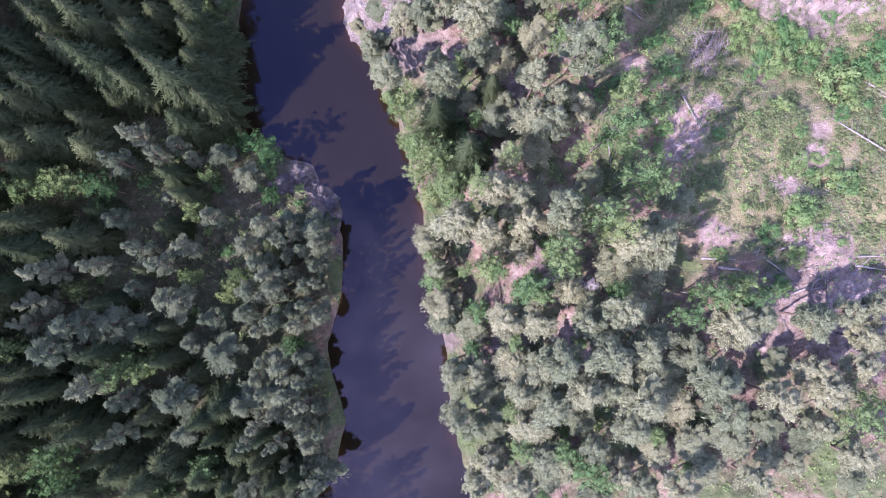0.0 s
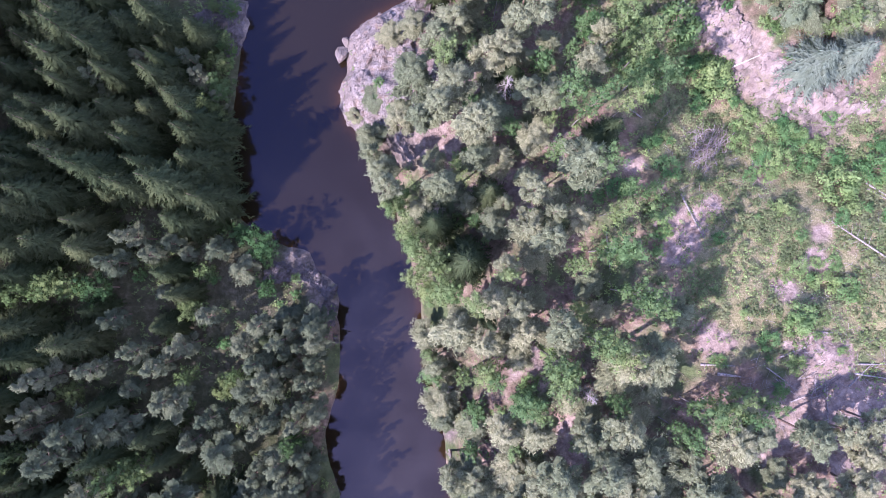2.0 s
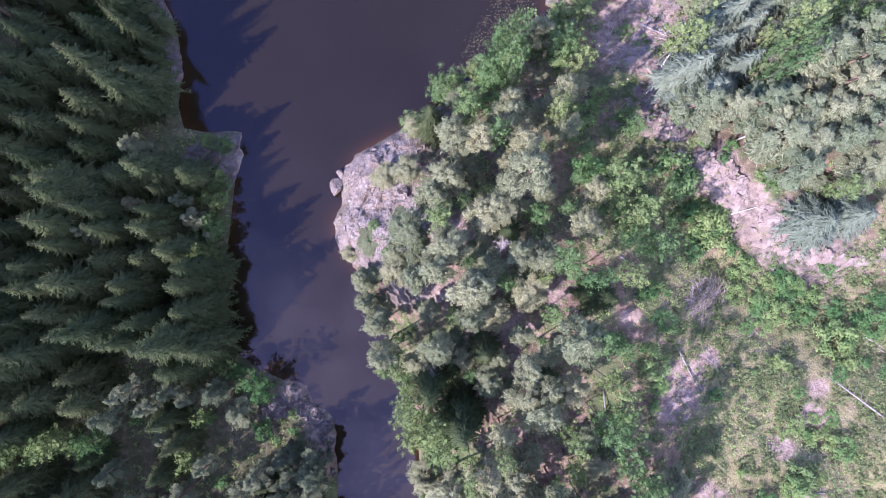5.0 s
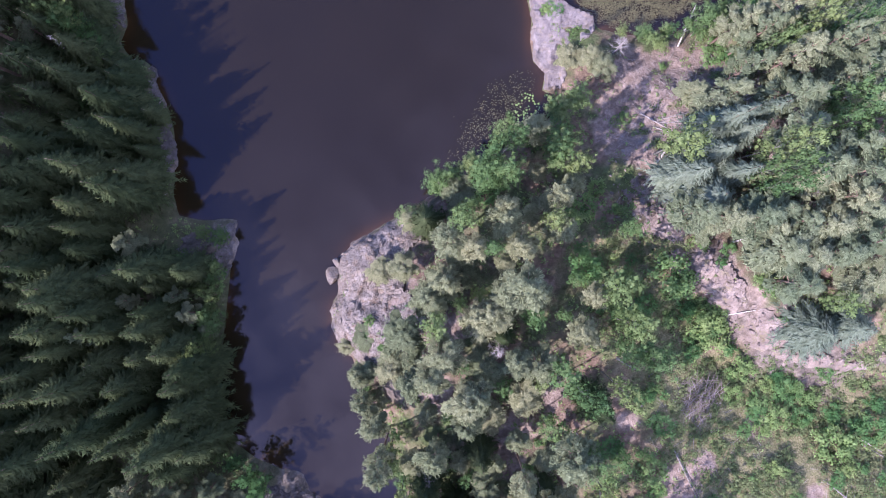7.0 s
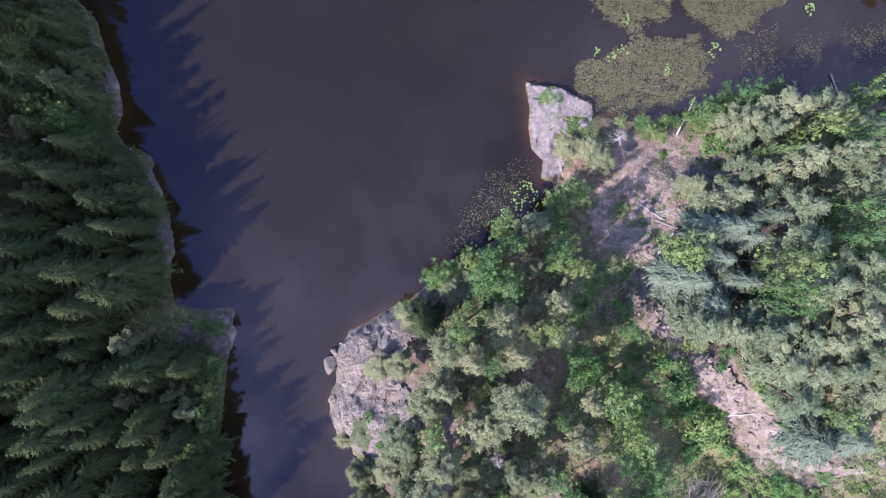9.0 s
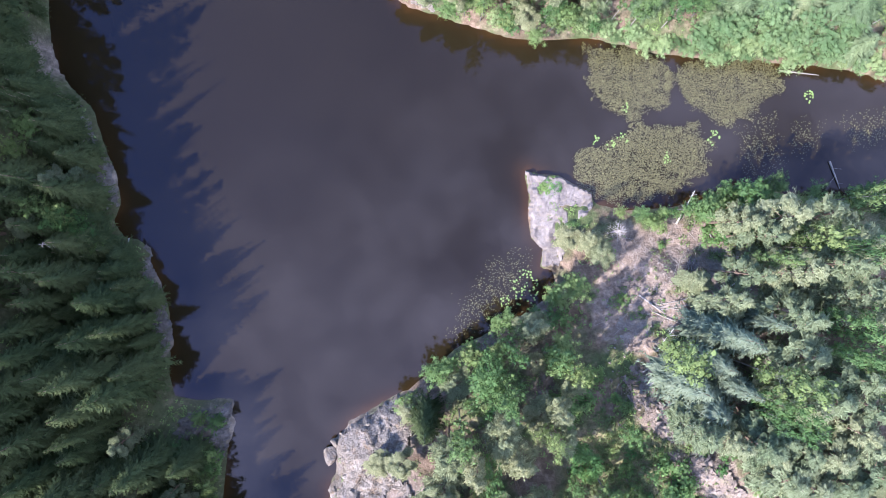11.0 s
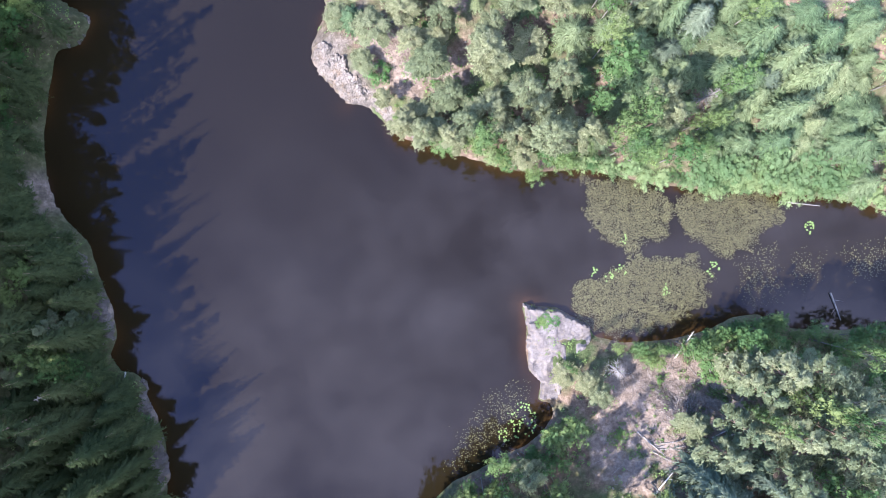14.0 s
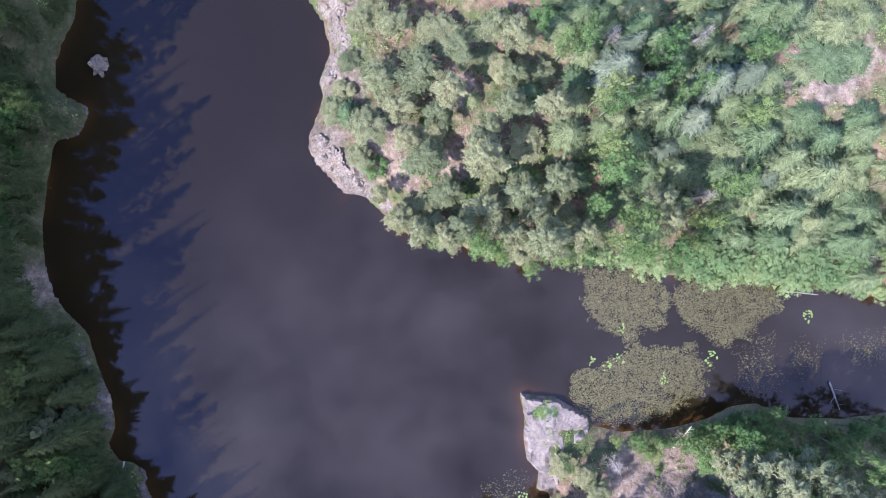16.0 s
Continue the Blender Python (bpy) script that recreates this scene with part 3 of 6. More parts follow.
def shrub_meshes(seed, h=1.6, r=1.0):
    rng = np.random.default_rng(seed)
    wood, centres, normals = [], [], []
    for b in range(13):
        a, reach = b * 2.4, r * rng.uniform(0.2, 0.95)
        end = np.array([reach * math.cos(a), reach * math.sin(a), h * rng.uniform(0.55, 1.0) * (1.1 - 0.5 * reach / r)])
        wood.append(tube([(0, 0, -0.1), end], [0.03, 0.008], 3))
        n = 84
        d = rng.normal(size=(n, 3))
        d /= np.linalg.norm(d, axis=1, keepdims=True)
        centres.append(end + d * rng.uniform(0.05, 0.42, (n, 1)))
        normals.append(d + (0, 0, 1.1))
    centres, normals = np.concatenate(centres), np.concatenate(normals)
    flat = normals * 0.5 + rng.normal(0, 0.4, normals.shape)
    return joined(wood), rounded(leaves(centres, flat, rng.uniform(0.045, 0.09, len(centres)), rng), normals)


def snag_meshes(seed, h=9.0, r=1.5):
    """A dead spruce: grey stem and bare boughs with twigs."""
    rng = np.random.default_rng(seed)
    wood = [tube([(0, 0, 0), (0.05, 0, h * 0.5), (0, 0.08, h)], [0.15, 0.09, 0.02], 6)]
    for b in range(44):
        f = 0.3 + 0.68 * (b + rng.random()) / 44
        a = b * 2.4 + rng.normal(0, 0.4)
        reach = r * (1.1 - f) * 1.35 * rng.uniform(0.5, 1.1) + 0.15
        out = np.array([math.cos(a), math.sin(a), 0])
        start, end = np.array([0, 0, h * f]), out * reach + (0, 0, h * f - 0.12 * reach)
        wood.append(tube([start, end], [0.03, 0.012], 3))
        for k in (-1, 1):
            m = start + (end - start) * 0.55
            wood.append(tube([m, m + out * 0.3 * reach + np.array([-out[1], out[0], 0]) * k * 0.35 * reach], [0.018, 0.008], 3))
    return joined(wood), None


KINDS = {
    "pine": (pine_meshes, 11.0, 2.0, 7, "pine_tree", BARK, PINE, "pine"),
    "tallpine": (tall_pine_meshes, 14.0, 2.0, 5, "pine_tree", BARK, HILL_PINE, "pine"),
    "darkpine": (tall_pine_meshes, 14.0, 2.0, 5, "pine_tree", BARK, DIMMED_PINE, "pine"),
    "lightspruce": (open_spruce_meshes, 14.0, 2.0, 4, "spruce_tree", BARK, LIGHT, "spruce"),
    "spruce": (spruce_meshes, 14.0, 2.0, 5, "spruce_tree", BARK, SPRUCE, "spruce"),
    "bluespruce": (open_spruce_meshes, 14.0, 2.0, 3, "spruce_tree", BARK, BLUE, "spruce"),
    "birch": (birch_meshes, 11.0, 2.0, 6, "birch_tree", BIRCH_STEM, BIRCH, "birch"),
    # birches of the west bank, with the shade-darkened leaves
    "alder": (birch_meshes, 11.0, 2.0, 4, "alder_tree", BARK, DIMMED_BIRCH, "alder"),
    "willow": (birch_meshes, 11.0, 2.0, 4, "willow_tree", BARK, MINT, "willow"),
    "shrub": (shrub_meshes, 1.6, 1.0, 5, "shrub", BARK, SHRUB, "shrub"),
    "snag": (snag_meshes, 9.0, 1.5, 3, "dead_tree", DEAD, None, "dead tree"),
}
MADE = {}
CHANCE = random.Random(7)


def plant(kind, x, y, h, r, label, group, sink=0.25, lean=0.0, towards=0.0):
    """One tree or shrub of a kind on the ground at x, y; each kind has a few shapes, turned and sized anew."""
    make, h0, r0, shapes, name, wood_mat, leaf_mat, category = KINDS[kind]
    z = ground_at(x, y)
    m = pose(x, y, max(z, -0.3) - sink, 0, 0, towards) @ pose(0, 0, 0, 0, lean, CHANCE.uniform(0, 360)) @ Matrix.Diagonal((r / r0, r / r0, h / h0, 1))
    key = kind, CHANCE.randrange(shapes)
    if key in MADE:
        ob = copy_thing(MADE[key], m)
    else:
        (wv, wf), crown = make(shapes * 17 + key[1] * 5 + len(kind))
        ob = new(name)
        ob.empty_display_size = 0.5
        link_mesh("trunk" if kind != "shrub" else "stem", wv, wf, wood_mat, ob)
        if crown:
            link_mesh("crown", crown[0].tolist(), crown[1].tolist(), leaf_mat, ob, normals=crown[2])
        MADE[key] = ob
        ob.matrix_basis = m
    return tagged(ob, label, category, group)


# ---- ground and water ----
def blob(x, y, spots):
    """How far within any of the round patches (x, y, radius) the points lie, from 0 to 1, with a ragged edge."""
    v = np.zeros(x.shape)
    ragged = 0.9 * (smooth_noise(x * 0.55, y * 0.55, 8) - 0.5) + 0.5 * (smooth_noise(x * 1.6, y * 1.6, 9) - 0.5)
    for sx, sy, sr in spots:
        v = np.maximum(v, np.clip((1.15 - np.hypot(x - sx, y - sy) / sr + ragged) * 2.2, 0, 1))
    return v


GRASS_SPOTS = [(33, 70.5, 2.5), (30, 65, 2), (37.5, 66, 2), (45, 81.5, 4), (51, 79, 5), (58, 79, 5), (64, 80, 4), (40, 80, 3), (40, 20, 11), (48, 27, 11), (36, 27, 7), (35, 12, 8), (56, 22, 12), (44, 8, 7), (50, 12, 9), (30, 22, 4), (33, 33, 6), (40, 33, 6), (28, 40, 6), (24, 46, 6), (30, 47, 4), (35, 72, 5), (42, 73, 4)]
BARE_SPOTS = [(29.5, 74.5, 3.5), (34, 75, 4), (39, 76.5, 3.5), (28, 71, 4), (33, 72, 4), (25, 65, 3), (44, 72, 4), (46, 67, 3), (40, 66, 3), (45, 60, 3), (44, -2, 6), (50, -4, 6), (38, -5, 4), (46, 3, 4), (30, 20, 3), (24.5, 27.6, 1.6), (33, 6, 2.5), (36, 68, 4), (31, 67, 3), (28, 63, 2.5), (26, 70, 3), (38, 71, 4),
    (31, 57, 3), (30, 53, 2.5), (42, 38, 4), (47, 36, 4), (38, 42, 3), (35, 47, 3), (17, -8, 3), (12, 2, 3), (8, 24, 4), (15, 30, 2), (0, 30, 2), (2, 38, 2.5), (-8, 38, 5), (-5, 43, 4), (-4, 34, 4), (41, 27, 1.6), (46.5, 15.5, 2), (34, 22.5, 1.6), (47, 19, 1.4), (29, 16, 2), (42, 12, 1.5), (44.4, 136, 3), (54, 131, 3.5), (-4, 121, 5), (2, 118, 3), (5, 129, 3), (50, 130, 5), (54, 124, 2), (-24, 15, 4), (-27, 11, 4), (-32, 12, 2)]
ROCK_SPOTS = [(-12, 36, 4), (-13, 43, 4), (-9, 48, 5), (-4, 52, 3), (-12, 49, 4), (-6, 31, 3), (0.5, -9, 2), (-1, 0, 1.5), (43, 36, 4), (48, 34, 4), (38, 40, 3), (34, 47, 2.5), (-14, 122, 4), (-12, 131, 4), (-10, 117, 3), (-19, 14, 4), (-16.5, 8, 2.5),
    (-31, 50, 4), (-40, 62, 3), (-41, 70, 2.5), (-48, 86, 3), (-55, 103, 3), (50, 126, 1.5)]


def build_ground():
    reach = [3000, 1800, 1000, 600, 380, 250, 180, 140, 115, 100]
    xs = np.concatenate([[-v for v in reach], np.arange(-86, 86.1, 0.76), reach[::-1]])
    ys = np.concatenate([[50 - v - 60 for v in reach], np.arange(-64, 176, 0.76), [60 + v + 40 for v in reach[::-1]]])
    ys = np.unique(np.round(ys, 2))
    gx, gy = np.meshgrid(xs, ys)
    z = height(gx, gy)
    far = np.maximum(np.abs(gx) - 90, np.abs(gy - 55) - 120)
    z = np.where((far > 0) & (z > 0), z + 6 * (1 - np.exp(-np.maximum(far, 0) / 80)), z)
    rocky = blob(gx, gy, ROCK_SPOTS)
    near = (rocky > 0.05) & (far < 0)
    for i, j in zip(*np.nonzero(near)):
        p = Vector((gx[i, j] * 0.35, gy[i, j] * 0.35, z[i, j] * 0.2))
        z[i, j] += rocky[i, j] * 0.7 * (noise.noise(p) + 0.5 * noise.noise(p * 2.6))
    ny, nx = gx.shape
    me = bpy.data.meshes.new("ground")
    verts = np.stack([gx, gy, z], -1).reshape(-1, 3)
    i = (np.arange(ny - 1)[:, None] * nx + np.arange(nx - 1)).ravel()
    quads = np.stack([i, i + 1, i + nx + 1, i + nx], 1)
    me.vertices.add(len(verts))
    me.vertices.foreach_set("co", verts.ravel())
    me.loops.add(quads.size)
    me.loops.foreach_set("vertex_index", quads.ravel().astype(np.int32))
    me.polygons.add(len(quads))
    me.polygons.foreach_set("loop_start", np.arange(0, quads.size, 4, dtype=np.int32))
    me.update(calc_edges=True)
    me.polygons.foreach_set("use_smooth", [True] * len(quads))
    # wooded: far rim and west bank, where the floor colour carries tree shade
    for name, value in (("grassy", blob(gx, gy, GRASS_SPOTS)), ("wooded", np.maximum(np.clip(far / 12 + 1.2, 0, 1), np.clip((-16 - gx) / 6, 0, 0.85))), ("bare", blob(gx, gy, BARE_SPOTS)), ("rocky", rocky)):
        me.attributes.new(name, "FLOAT", "POINT").data.foreach_set("value", value.ravel().astype(np.float32))
    me.materials.append(GROUND)
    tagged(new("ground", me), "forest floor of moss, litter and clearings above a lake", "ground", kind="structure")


def build_water():
    xs = np.concatenate([np.arange(-120, -62, 4.0), np.arange(-62, 68, 1.2), np.arange(68, 161, 4.0)])
    ys = np.concatenate([np.arange(-200, -36, 4.0), np.arange(-36, 148, 1.2), np.arange(148, 301, 4.0)])
    gx, gy = np.meshgrid(xs, ys)
    d = shore_distance(gx, gy)
    ny, nx = gx.shape
    i = (np.arange(ny - 1)[:, None] * nx + np.arange(nx - 1)).ravel()
    ob = link_mesh("water", np.stack([gx, gy, 0 * gx], -1).reshape(-1, 3).tolist(), np.stack([i, i + 1, i + nx + 1, i + nx], 1).tolist(), WATER, smooth=True)
    glow = np.exp(np.minimum(d, 0) / 0.7) * np.clip(smooth_noise(gx * 0.22, gy * 0.22, 4) * 1.9 - 0.45, 0.06, 1)
    ob.data.attributes.new("shallow", "FLOAT", "POINT").data.foreach_set("value", glow.ravel().astype(np.float32))
    tagged(ob, "still dark brown lake water reflecting the sky", "water", kind="structure")


build_ground()
build_water()


# ---- trees, stand by stand: place, height, crown radius ----
LEFT_PINES_A = [(-40.2, 17.6, 14.6, 1.5), (-42.7, 14.2, 12.7, 1.8), (-38.1, 15.1, 11.6, 1.3), (-36, 16.7, 11.9, 1.8), (-34.7, 15.3, 9.2, 1.6), (-31, 16.3, 9.5, 1.7),
    (-27.6, 13.4, 9.1, 2), (-30.8, 7.1, 13.8, 1.9), (-20.7, 7.2, 10.6, 2.4), (-15.7, 7.2, 13.3, 1.3), (-42.8, 7.2, 11.8, 2), (-37.9, 10, 5.9, 1.7),
    (-34, 3.4, 13.5, 1.6), (-26.2, 3.5, 13.2, 1.6), (-39.3, 2.9, 12.9, 1.7), (-49.5, -0.1, 15.2, 2.2), (-44.1, 1, 15.4, 1.9), (-36.8, 1, 13.4, 2),
    (-40.5, -2.5, 11.1, 1.8), (-35.3, -3.5, 12.9, 2.3), (-25.8, -2.3, 12.7, 1.7), (-20.7, 0.3, 12.6, 1.6)]
LEFT_PINES_B = [(-18.6, -1.9, 13.5, 1.8), (-26.1, -5.3, 12.5, 1.2), (-30.1, -6.1, 11.9, 1.4), (-22.4, -6.3, 13.1, 1.7), (-19.1, -6.7, 14.4, 1.6),
    (-16.5, -5.5, 15.4, 1.3), (-42.2, -6.8, 11.5, 2.4), (-45.7, -6.6, 15.1, 1.9), (-50.6, -4.2, 13.9, 1.6), (-51.9, -6.9, 14.2, 1.6),
    (-47.8, -9.9, 16.8, 2), (-33.5, -9.7, 11, 1.7), (-29.3, -10.8, 11, 2.6), (-24.9, -13.7, 11.9, 2), (-26, -17.1, 11.7, 1.9), (-21, -16.7, 12.1, 2.4),
    (-40.6, -16, 15.4, 2.3), (-34.9, -16.5, 10.8, 2.7), (-41.2, -20.8, 15.3, 1.2), (-33.5, -20.9, 10.6, 1.7), (-43.7, -14.3, 17.8, 1.5),
    (-23.8, -11.5, 12.4, 1.3), (-17.5, -23.3, 12.5, 2.2), (-16.2, -26.8, 14.5, 1.8)]
LEFT_SPRUCES_A = [(-48.4, 28, 16.4, 2.9), (-39.9, 29.5, 17.9, 2.2), (-37.8, 26.7, 18.2, 2), (-40.4, 24.2, 16.9, 2.6), (-46.8, 19.5, 13, 2.5), (-51.1, 23, 13.2, 2.4),
    (-55, 28.8, 10.4, 2.5), (-53.7, 25, 11.2, 2.4), (-55.6, 19.5, 6.6, 2.5), (-54.5, 16.2, 8.3, 2.5), (-50.9, 17, 10.3, 2.5), (-34.4, 24.2, 19.6, 2.6),
    (-31.3, 27.9, 21.7, 2.8), (-31.3, 22.9, 18.4, 2.7), (-35.2, 20.2, 14, 2.5), (-28.5, 25.9, 21.4, 2.5), (-43.7, 25.9, 17.4, 2.4), (-46, 16.2, 11, 2.3),
    (-53.5, 12.7, 9.2, 2.3)]
LEFT_SPRUCES_B = [(-36.3, -25, 10, 3.1), (-26.7, -23.4, 7.9, 2.6), (-24.1, -24.9, 8.8, 2.4), (-38.1, -27.3, 10.3, 2.5), (-29.2, -17.8, 7.8, 2.1),
    (-43.2, -10.4, 12.6, 1.6), (-44.6, -19.9, 13.9, 2.2), (-50.3, -19.1, 11.8, 2.4), (-50.8, -15, 12.8, 2.2), (-48.8, -14.9, 13.2, 1.7),
    (-27.9, -28, 8.3, 2.2), (-22.2, -27.7, 9.7, 2.3), (-19.3, -27, 10.3, 2.1), (-47.2, -27.8, 10.3, 2.3), (-42, -25.9, 11.1, 2.3),
    (-53.6, 6.1, 11.1, 2.3), (-52.5, 2.6, 11.1, 2.3), (-47.2, 4.1, 12.9, 1.9), (-31.4, -26.8, 8.8, 2), (-43.8, -4.3, 10.7, 1.4)]
LEFT_DIMMED_BIRCHES = [(-49.2, 11.2, 12.1, 2.4), (-44.8, 10.9, 10.1, 1.6), (-39.9, -12.4, 11.9, 2.7), (-51.6, -24.5, 12.1, 1.9), (-47.6, -23, 12.3, 1.8),
    (-46.7, -26, 12.1, 1.4), (-31.1, -25.7, 9.9, 1.7), (-54.3, 10.5, 10.5, 1.7), (-24.6, 16.9, 10.4, 2), (-52.2, -9.6, 13.6, 1.3),
    (-19.5, -9.3, 13.2, 1.3), (-33.3, -0.6, 12.2, 1), (-26.9, -0.1, 11.5, 1), (-32, 13.2, 8.2, 1.1)]
COVE_SPRUCES_A = [(-52.5, 58.8, 10.7, 2.6), (-48.8, 59.9, 15.8, 2.6), (-45.7, 55, 13.1, 2.5), (-51.1, 51.8, 12.7, 2.7), (-53.4, 48.8, 11.1, 2.5),
    (-50.3, 47, 13.2, 2.5), (-52.2, 45, 13.1, 2.4), (-47, 44.4, 14.1, 2.4), (-45.6, 51.8, 12.8, 1.8), (-46.9, 42.8, 14.8, 2.6), (-47.8, 39.3, 14.9, 2.6),
    (-47.4, 36.5, 13, 2.1), (-50.6, 33.8, 11.7, 2.7), (-43.7, 34.4, 12.3, 2.7), (-39.1, 34.7, 12.8, 2.6), (-35.1, 35.8, 13.1, 2.2),
    (-46, 31.8, 15.2, 2.4), (-50.1, 31.2, 13.3, 2.3), (-54.2, 42.9, 11.7, 2.5)]
COVE_SPRUCES_B = [(-53.9, 38.4, 10.8, 2.5), (-53.1, 33.1, 10.6, 2.5), (-40.6, 31.4, 15.4, 2.5), (-44.3, 59.4, 15.6, 2.6), (-41.5, 57, 15.7, 2.5),
    (-38.4, 46.6, 13.1, 2.7), (-37.9, 38.7, 12.5, 2.6), (-43.2, 38.6, 11, 2.4), (-34.2, 46.3, 12, 2.1), (-38.7, 59.2, 17.6, 2.5), (-42.3, 45.7, 12, 2.5),
    (-46.5, 49.2, 12.6, 2.5), (-33.6, 31.4, 18.3, 2.3), (-30.4, 32.1, 18.5, 2.3), (-28.5, 33.6, 17.7, 2), (-37.6, 41, 11.4, 1.9), (-32.5, 33.6, 15.6, 2),
    (-44.2, 41.1, 12.9, 2.1)]
COVE_PINES = [(-41.7, 49.9, 12.2, 2.4), (-41.2, 42.2, 9, 1.6), (-35.6, 42.7, 8.9, 1.3), (-34.2, 40.2, 9.3, 1.5), (-45, 38.2, 11.5, 1.7), (-30, 37.8, 12.4, 1.6),
    (-27.4, 32.1, 17.1, 1.7)]
COVE_DIMMED_BIRCHES = [(-30.2, 39, 11.9, 1.9), (-28, 42.4, 13.1, 1.2), (-31.7, 35.6, 12.6, 1.2), (-27.7, 35.4, 15.1, 1.4), (-28, 44.7, 13.2, 0.6)]
SHADED_SPRUCES = [(-53.9, 82.2, 10.4, 2.3), (-51.2, 78.5, 11, 1.8), (-50, 72.6, 11.7, 2.3), (-51, 68.9, 11.8, 2.2), (-47.9, 71.6, 12.1, 2.1), (-52.9, 65.2, 10.1, 2.2),
    (-44.3, 64.2, 14.1, 2.2), (-51.3, 62.4, 12.6, 2.2), (-44.9, 79.8, 14.1, 2.3), (-42, 82.4, 16, 2), (-43.9, 77.2, 12.3, 2.2), (-42.3, 72.6, 12.7, 1.8),
    (-40, 70.3, 14.5, 1.5), (-43.8, 68.9, 12.5, 2.1), (-40.3, 65.2, 15.1, 1.7), (-48.7, 76.4, 9.8, 2), (-53.6, 74.8, 10.2, 2.1),
    (-47.3, 87.9, 13.2, 2.1), (-48.1, 83.3, 12.7, 1.8), (-52.1, 89.6, 8.3, 2), (-44.5, 92.6, 15, 1.8), (-49.3, 91.9, 11.1, 2), (-54.8, 85.7, 7.3, 2.1)]
SHADED_PINES = [(-49.7, 84.8, 10.7, 2), (-46.1, 85.2, 12.8, 1.6), (-53.5, 70.3, 9.6, 2.3), (-44.4, 81.2, 13.2, 1.3), (-54.5, 78.7, 8.4, 1.7)]
SHADED_DIMMED_BIRCHES = [(-53.9, 91.8, 4, 1.8), (-55.3, 88.8, 3.1, 1.6), (-49.9, 80.6, 11, 2.3), (-47.4, 78.5, 10.2, 1.9), (-40.7, 78.7, 13.2, 1.3), (-49, 79.4, 11.2, 1.7)]
LEFT_FAR_DIMMED_BIRCHES = [(-51.3, 136, 13, 1.8), (-49.2, 136.3, 9.9, 1.8), (-48.8, 137.9, 13.7, 1.6), (-45.3, 137, 14.3, 1.8), (-48.5, 132.4, 14.4, 1.9),
    (-47, 130.6, 13.9, 1.5), (-51.1, 132.3, 13.4, 1.8), (-52.6, 124.7, 10, 1.8), (-50, 123.9, 12, 1.9), (-48.9, 125.9, 11.3, 1.6), (-52, 121, 12.4, 2.1),
    (-48.4, 120.4, 13.4, 1.8), (-50.5, 128, 9.4, 1.6), (-53.5, 116.2, 11.1, 1.9), (-51.4, 112.4, 12.3, 1.9), (-49.8, 109.5, 12.6, 1.6)]
LEFT_FAR_SPRUCES = [(-53.5, 108.8, 12.6, 2.3), (-51.5, 105.2, 13.8, 2.3), (-53.7, 101.5, 12.4, 2.2), (-49.9, 100.5, 14.2, 2), (-52.7, 97.2, 8.9, 2.2),
    (-53.3, 118.3, 12.6, 2.2), (-52.6, 130.5, 13.6, 2), (-49.6, 116, 14.2, 1.8), (-50.5, 107.4, 14.1, 2), (-47.4, 95, 13.4, 1.7), (-50.7, 93.5, 9.2, 2),
    (-47.8, 128.2, 13.8, 1.5)]
CLIFF_PINES_A = [(-10.1, 32, 5.9, 1.9), (-8.5, 25.9, 15.6, 1.8), (-5.6, 34.3, 5.4, 1.6), (-1.1, 28, 11.5, 1.6), (0.3, 24.1, 14.6, 1.8), (3.7, 30.4, 11.3, 1.8),
    (4, 27.3, 11.7, 1.7), (5.3, 32.1, 10.6, 1.7), (7, 27.9, 11.2, 2.2), (11.2, 30.6, 10.8, 2.2), (10.1, 25.4, 12.7, 1.4), (15.6, 26.5, 12.3, 2.5),
    (3.3, 22.4, 15.6, 1.5), (6.2, 19.3, 14.4, 1.8), (7.5, 22.1, 12.9, 1.5), (10.4, 22.9, 12.1, 1.3), (15.7, 19.8, 12.6, 1.7), (12.6, 20.6, 12.2, 1.1),
    (10.1, 19.1, 11.5, 1.9), (11.1, 15.5, 11.4, 2.1), (12.6, 17.7, 11.8, 1.7), (7.6, 14.2, 11.7, 1.5), (-2.3, 21.3, 17.1, 1.8)]
CLIFF_PINES_B = [(6, 10.3, 12.9, 1.8), (8.3, 9.4, 11.9, 2.2), (10.8, 10.3, 11.2, 1.9), (13.5, 8.1, 14.7, 1.7), (9.9, 6.4, 12.6, 1.9), (13.4, 5.6, 15.6, 1.6),
    (2.3, 6.8, 12, 2.4), (-2, 4.4, 7.7, 2), (7.1, 4.5, 14.3, 1.8), (4.5, 5.5, 15.3, 1.4), (23.7, 4.4, 13.4, 2.9), (20.4, 3.8, 14.2, 1.8),
    (-1.2, 1.3, 9, 1.6), (0.4, -0.9, 7.8, 1.6), (0.4, -4.4, 5.4, 2.3), (-1.1, -6.7, 8.7, 1.7), (1.5, -12.1, 14.2, 1.8), (1.2, -14.5, 16.2, 1.8),
    (1.6, -16.9, 15.6, 1.5), (4.5, -6.4, 3.6, 1.9), (7.2, -5.5, 8.3, 2), (11.2, -5.2, 9.7, 2.3)]
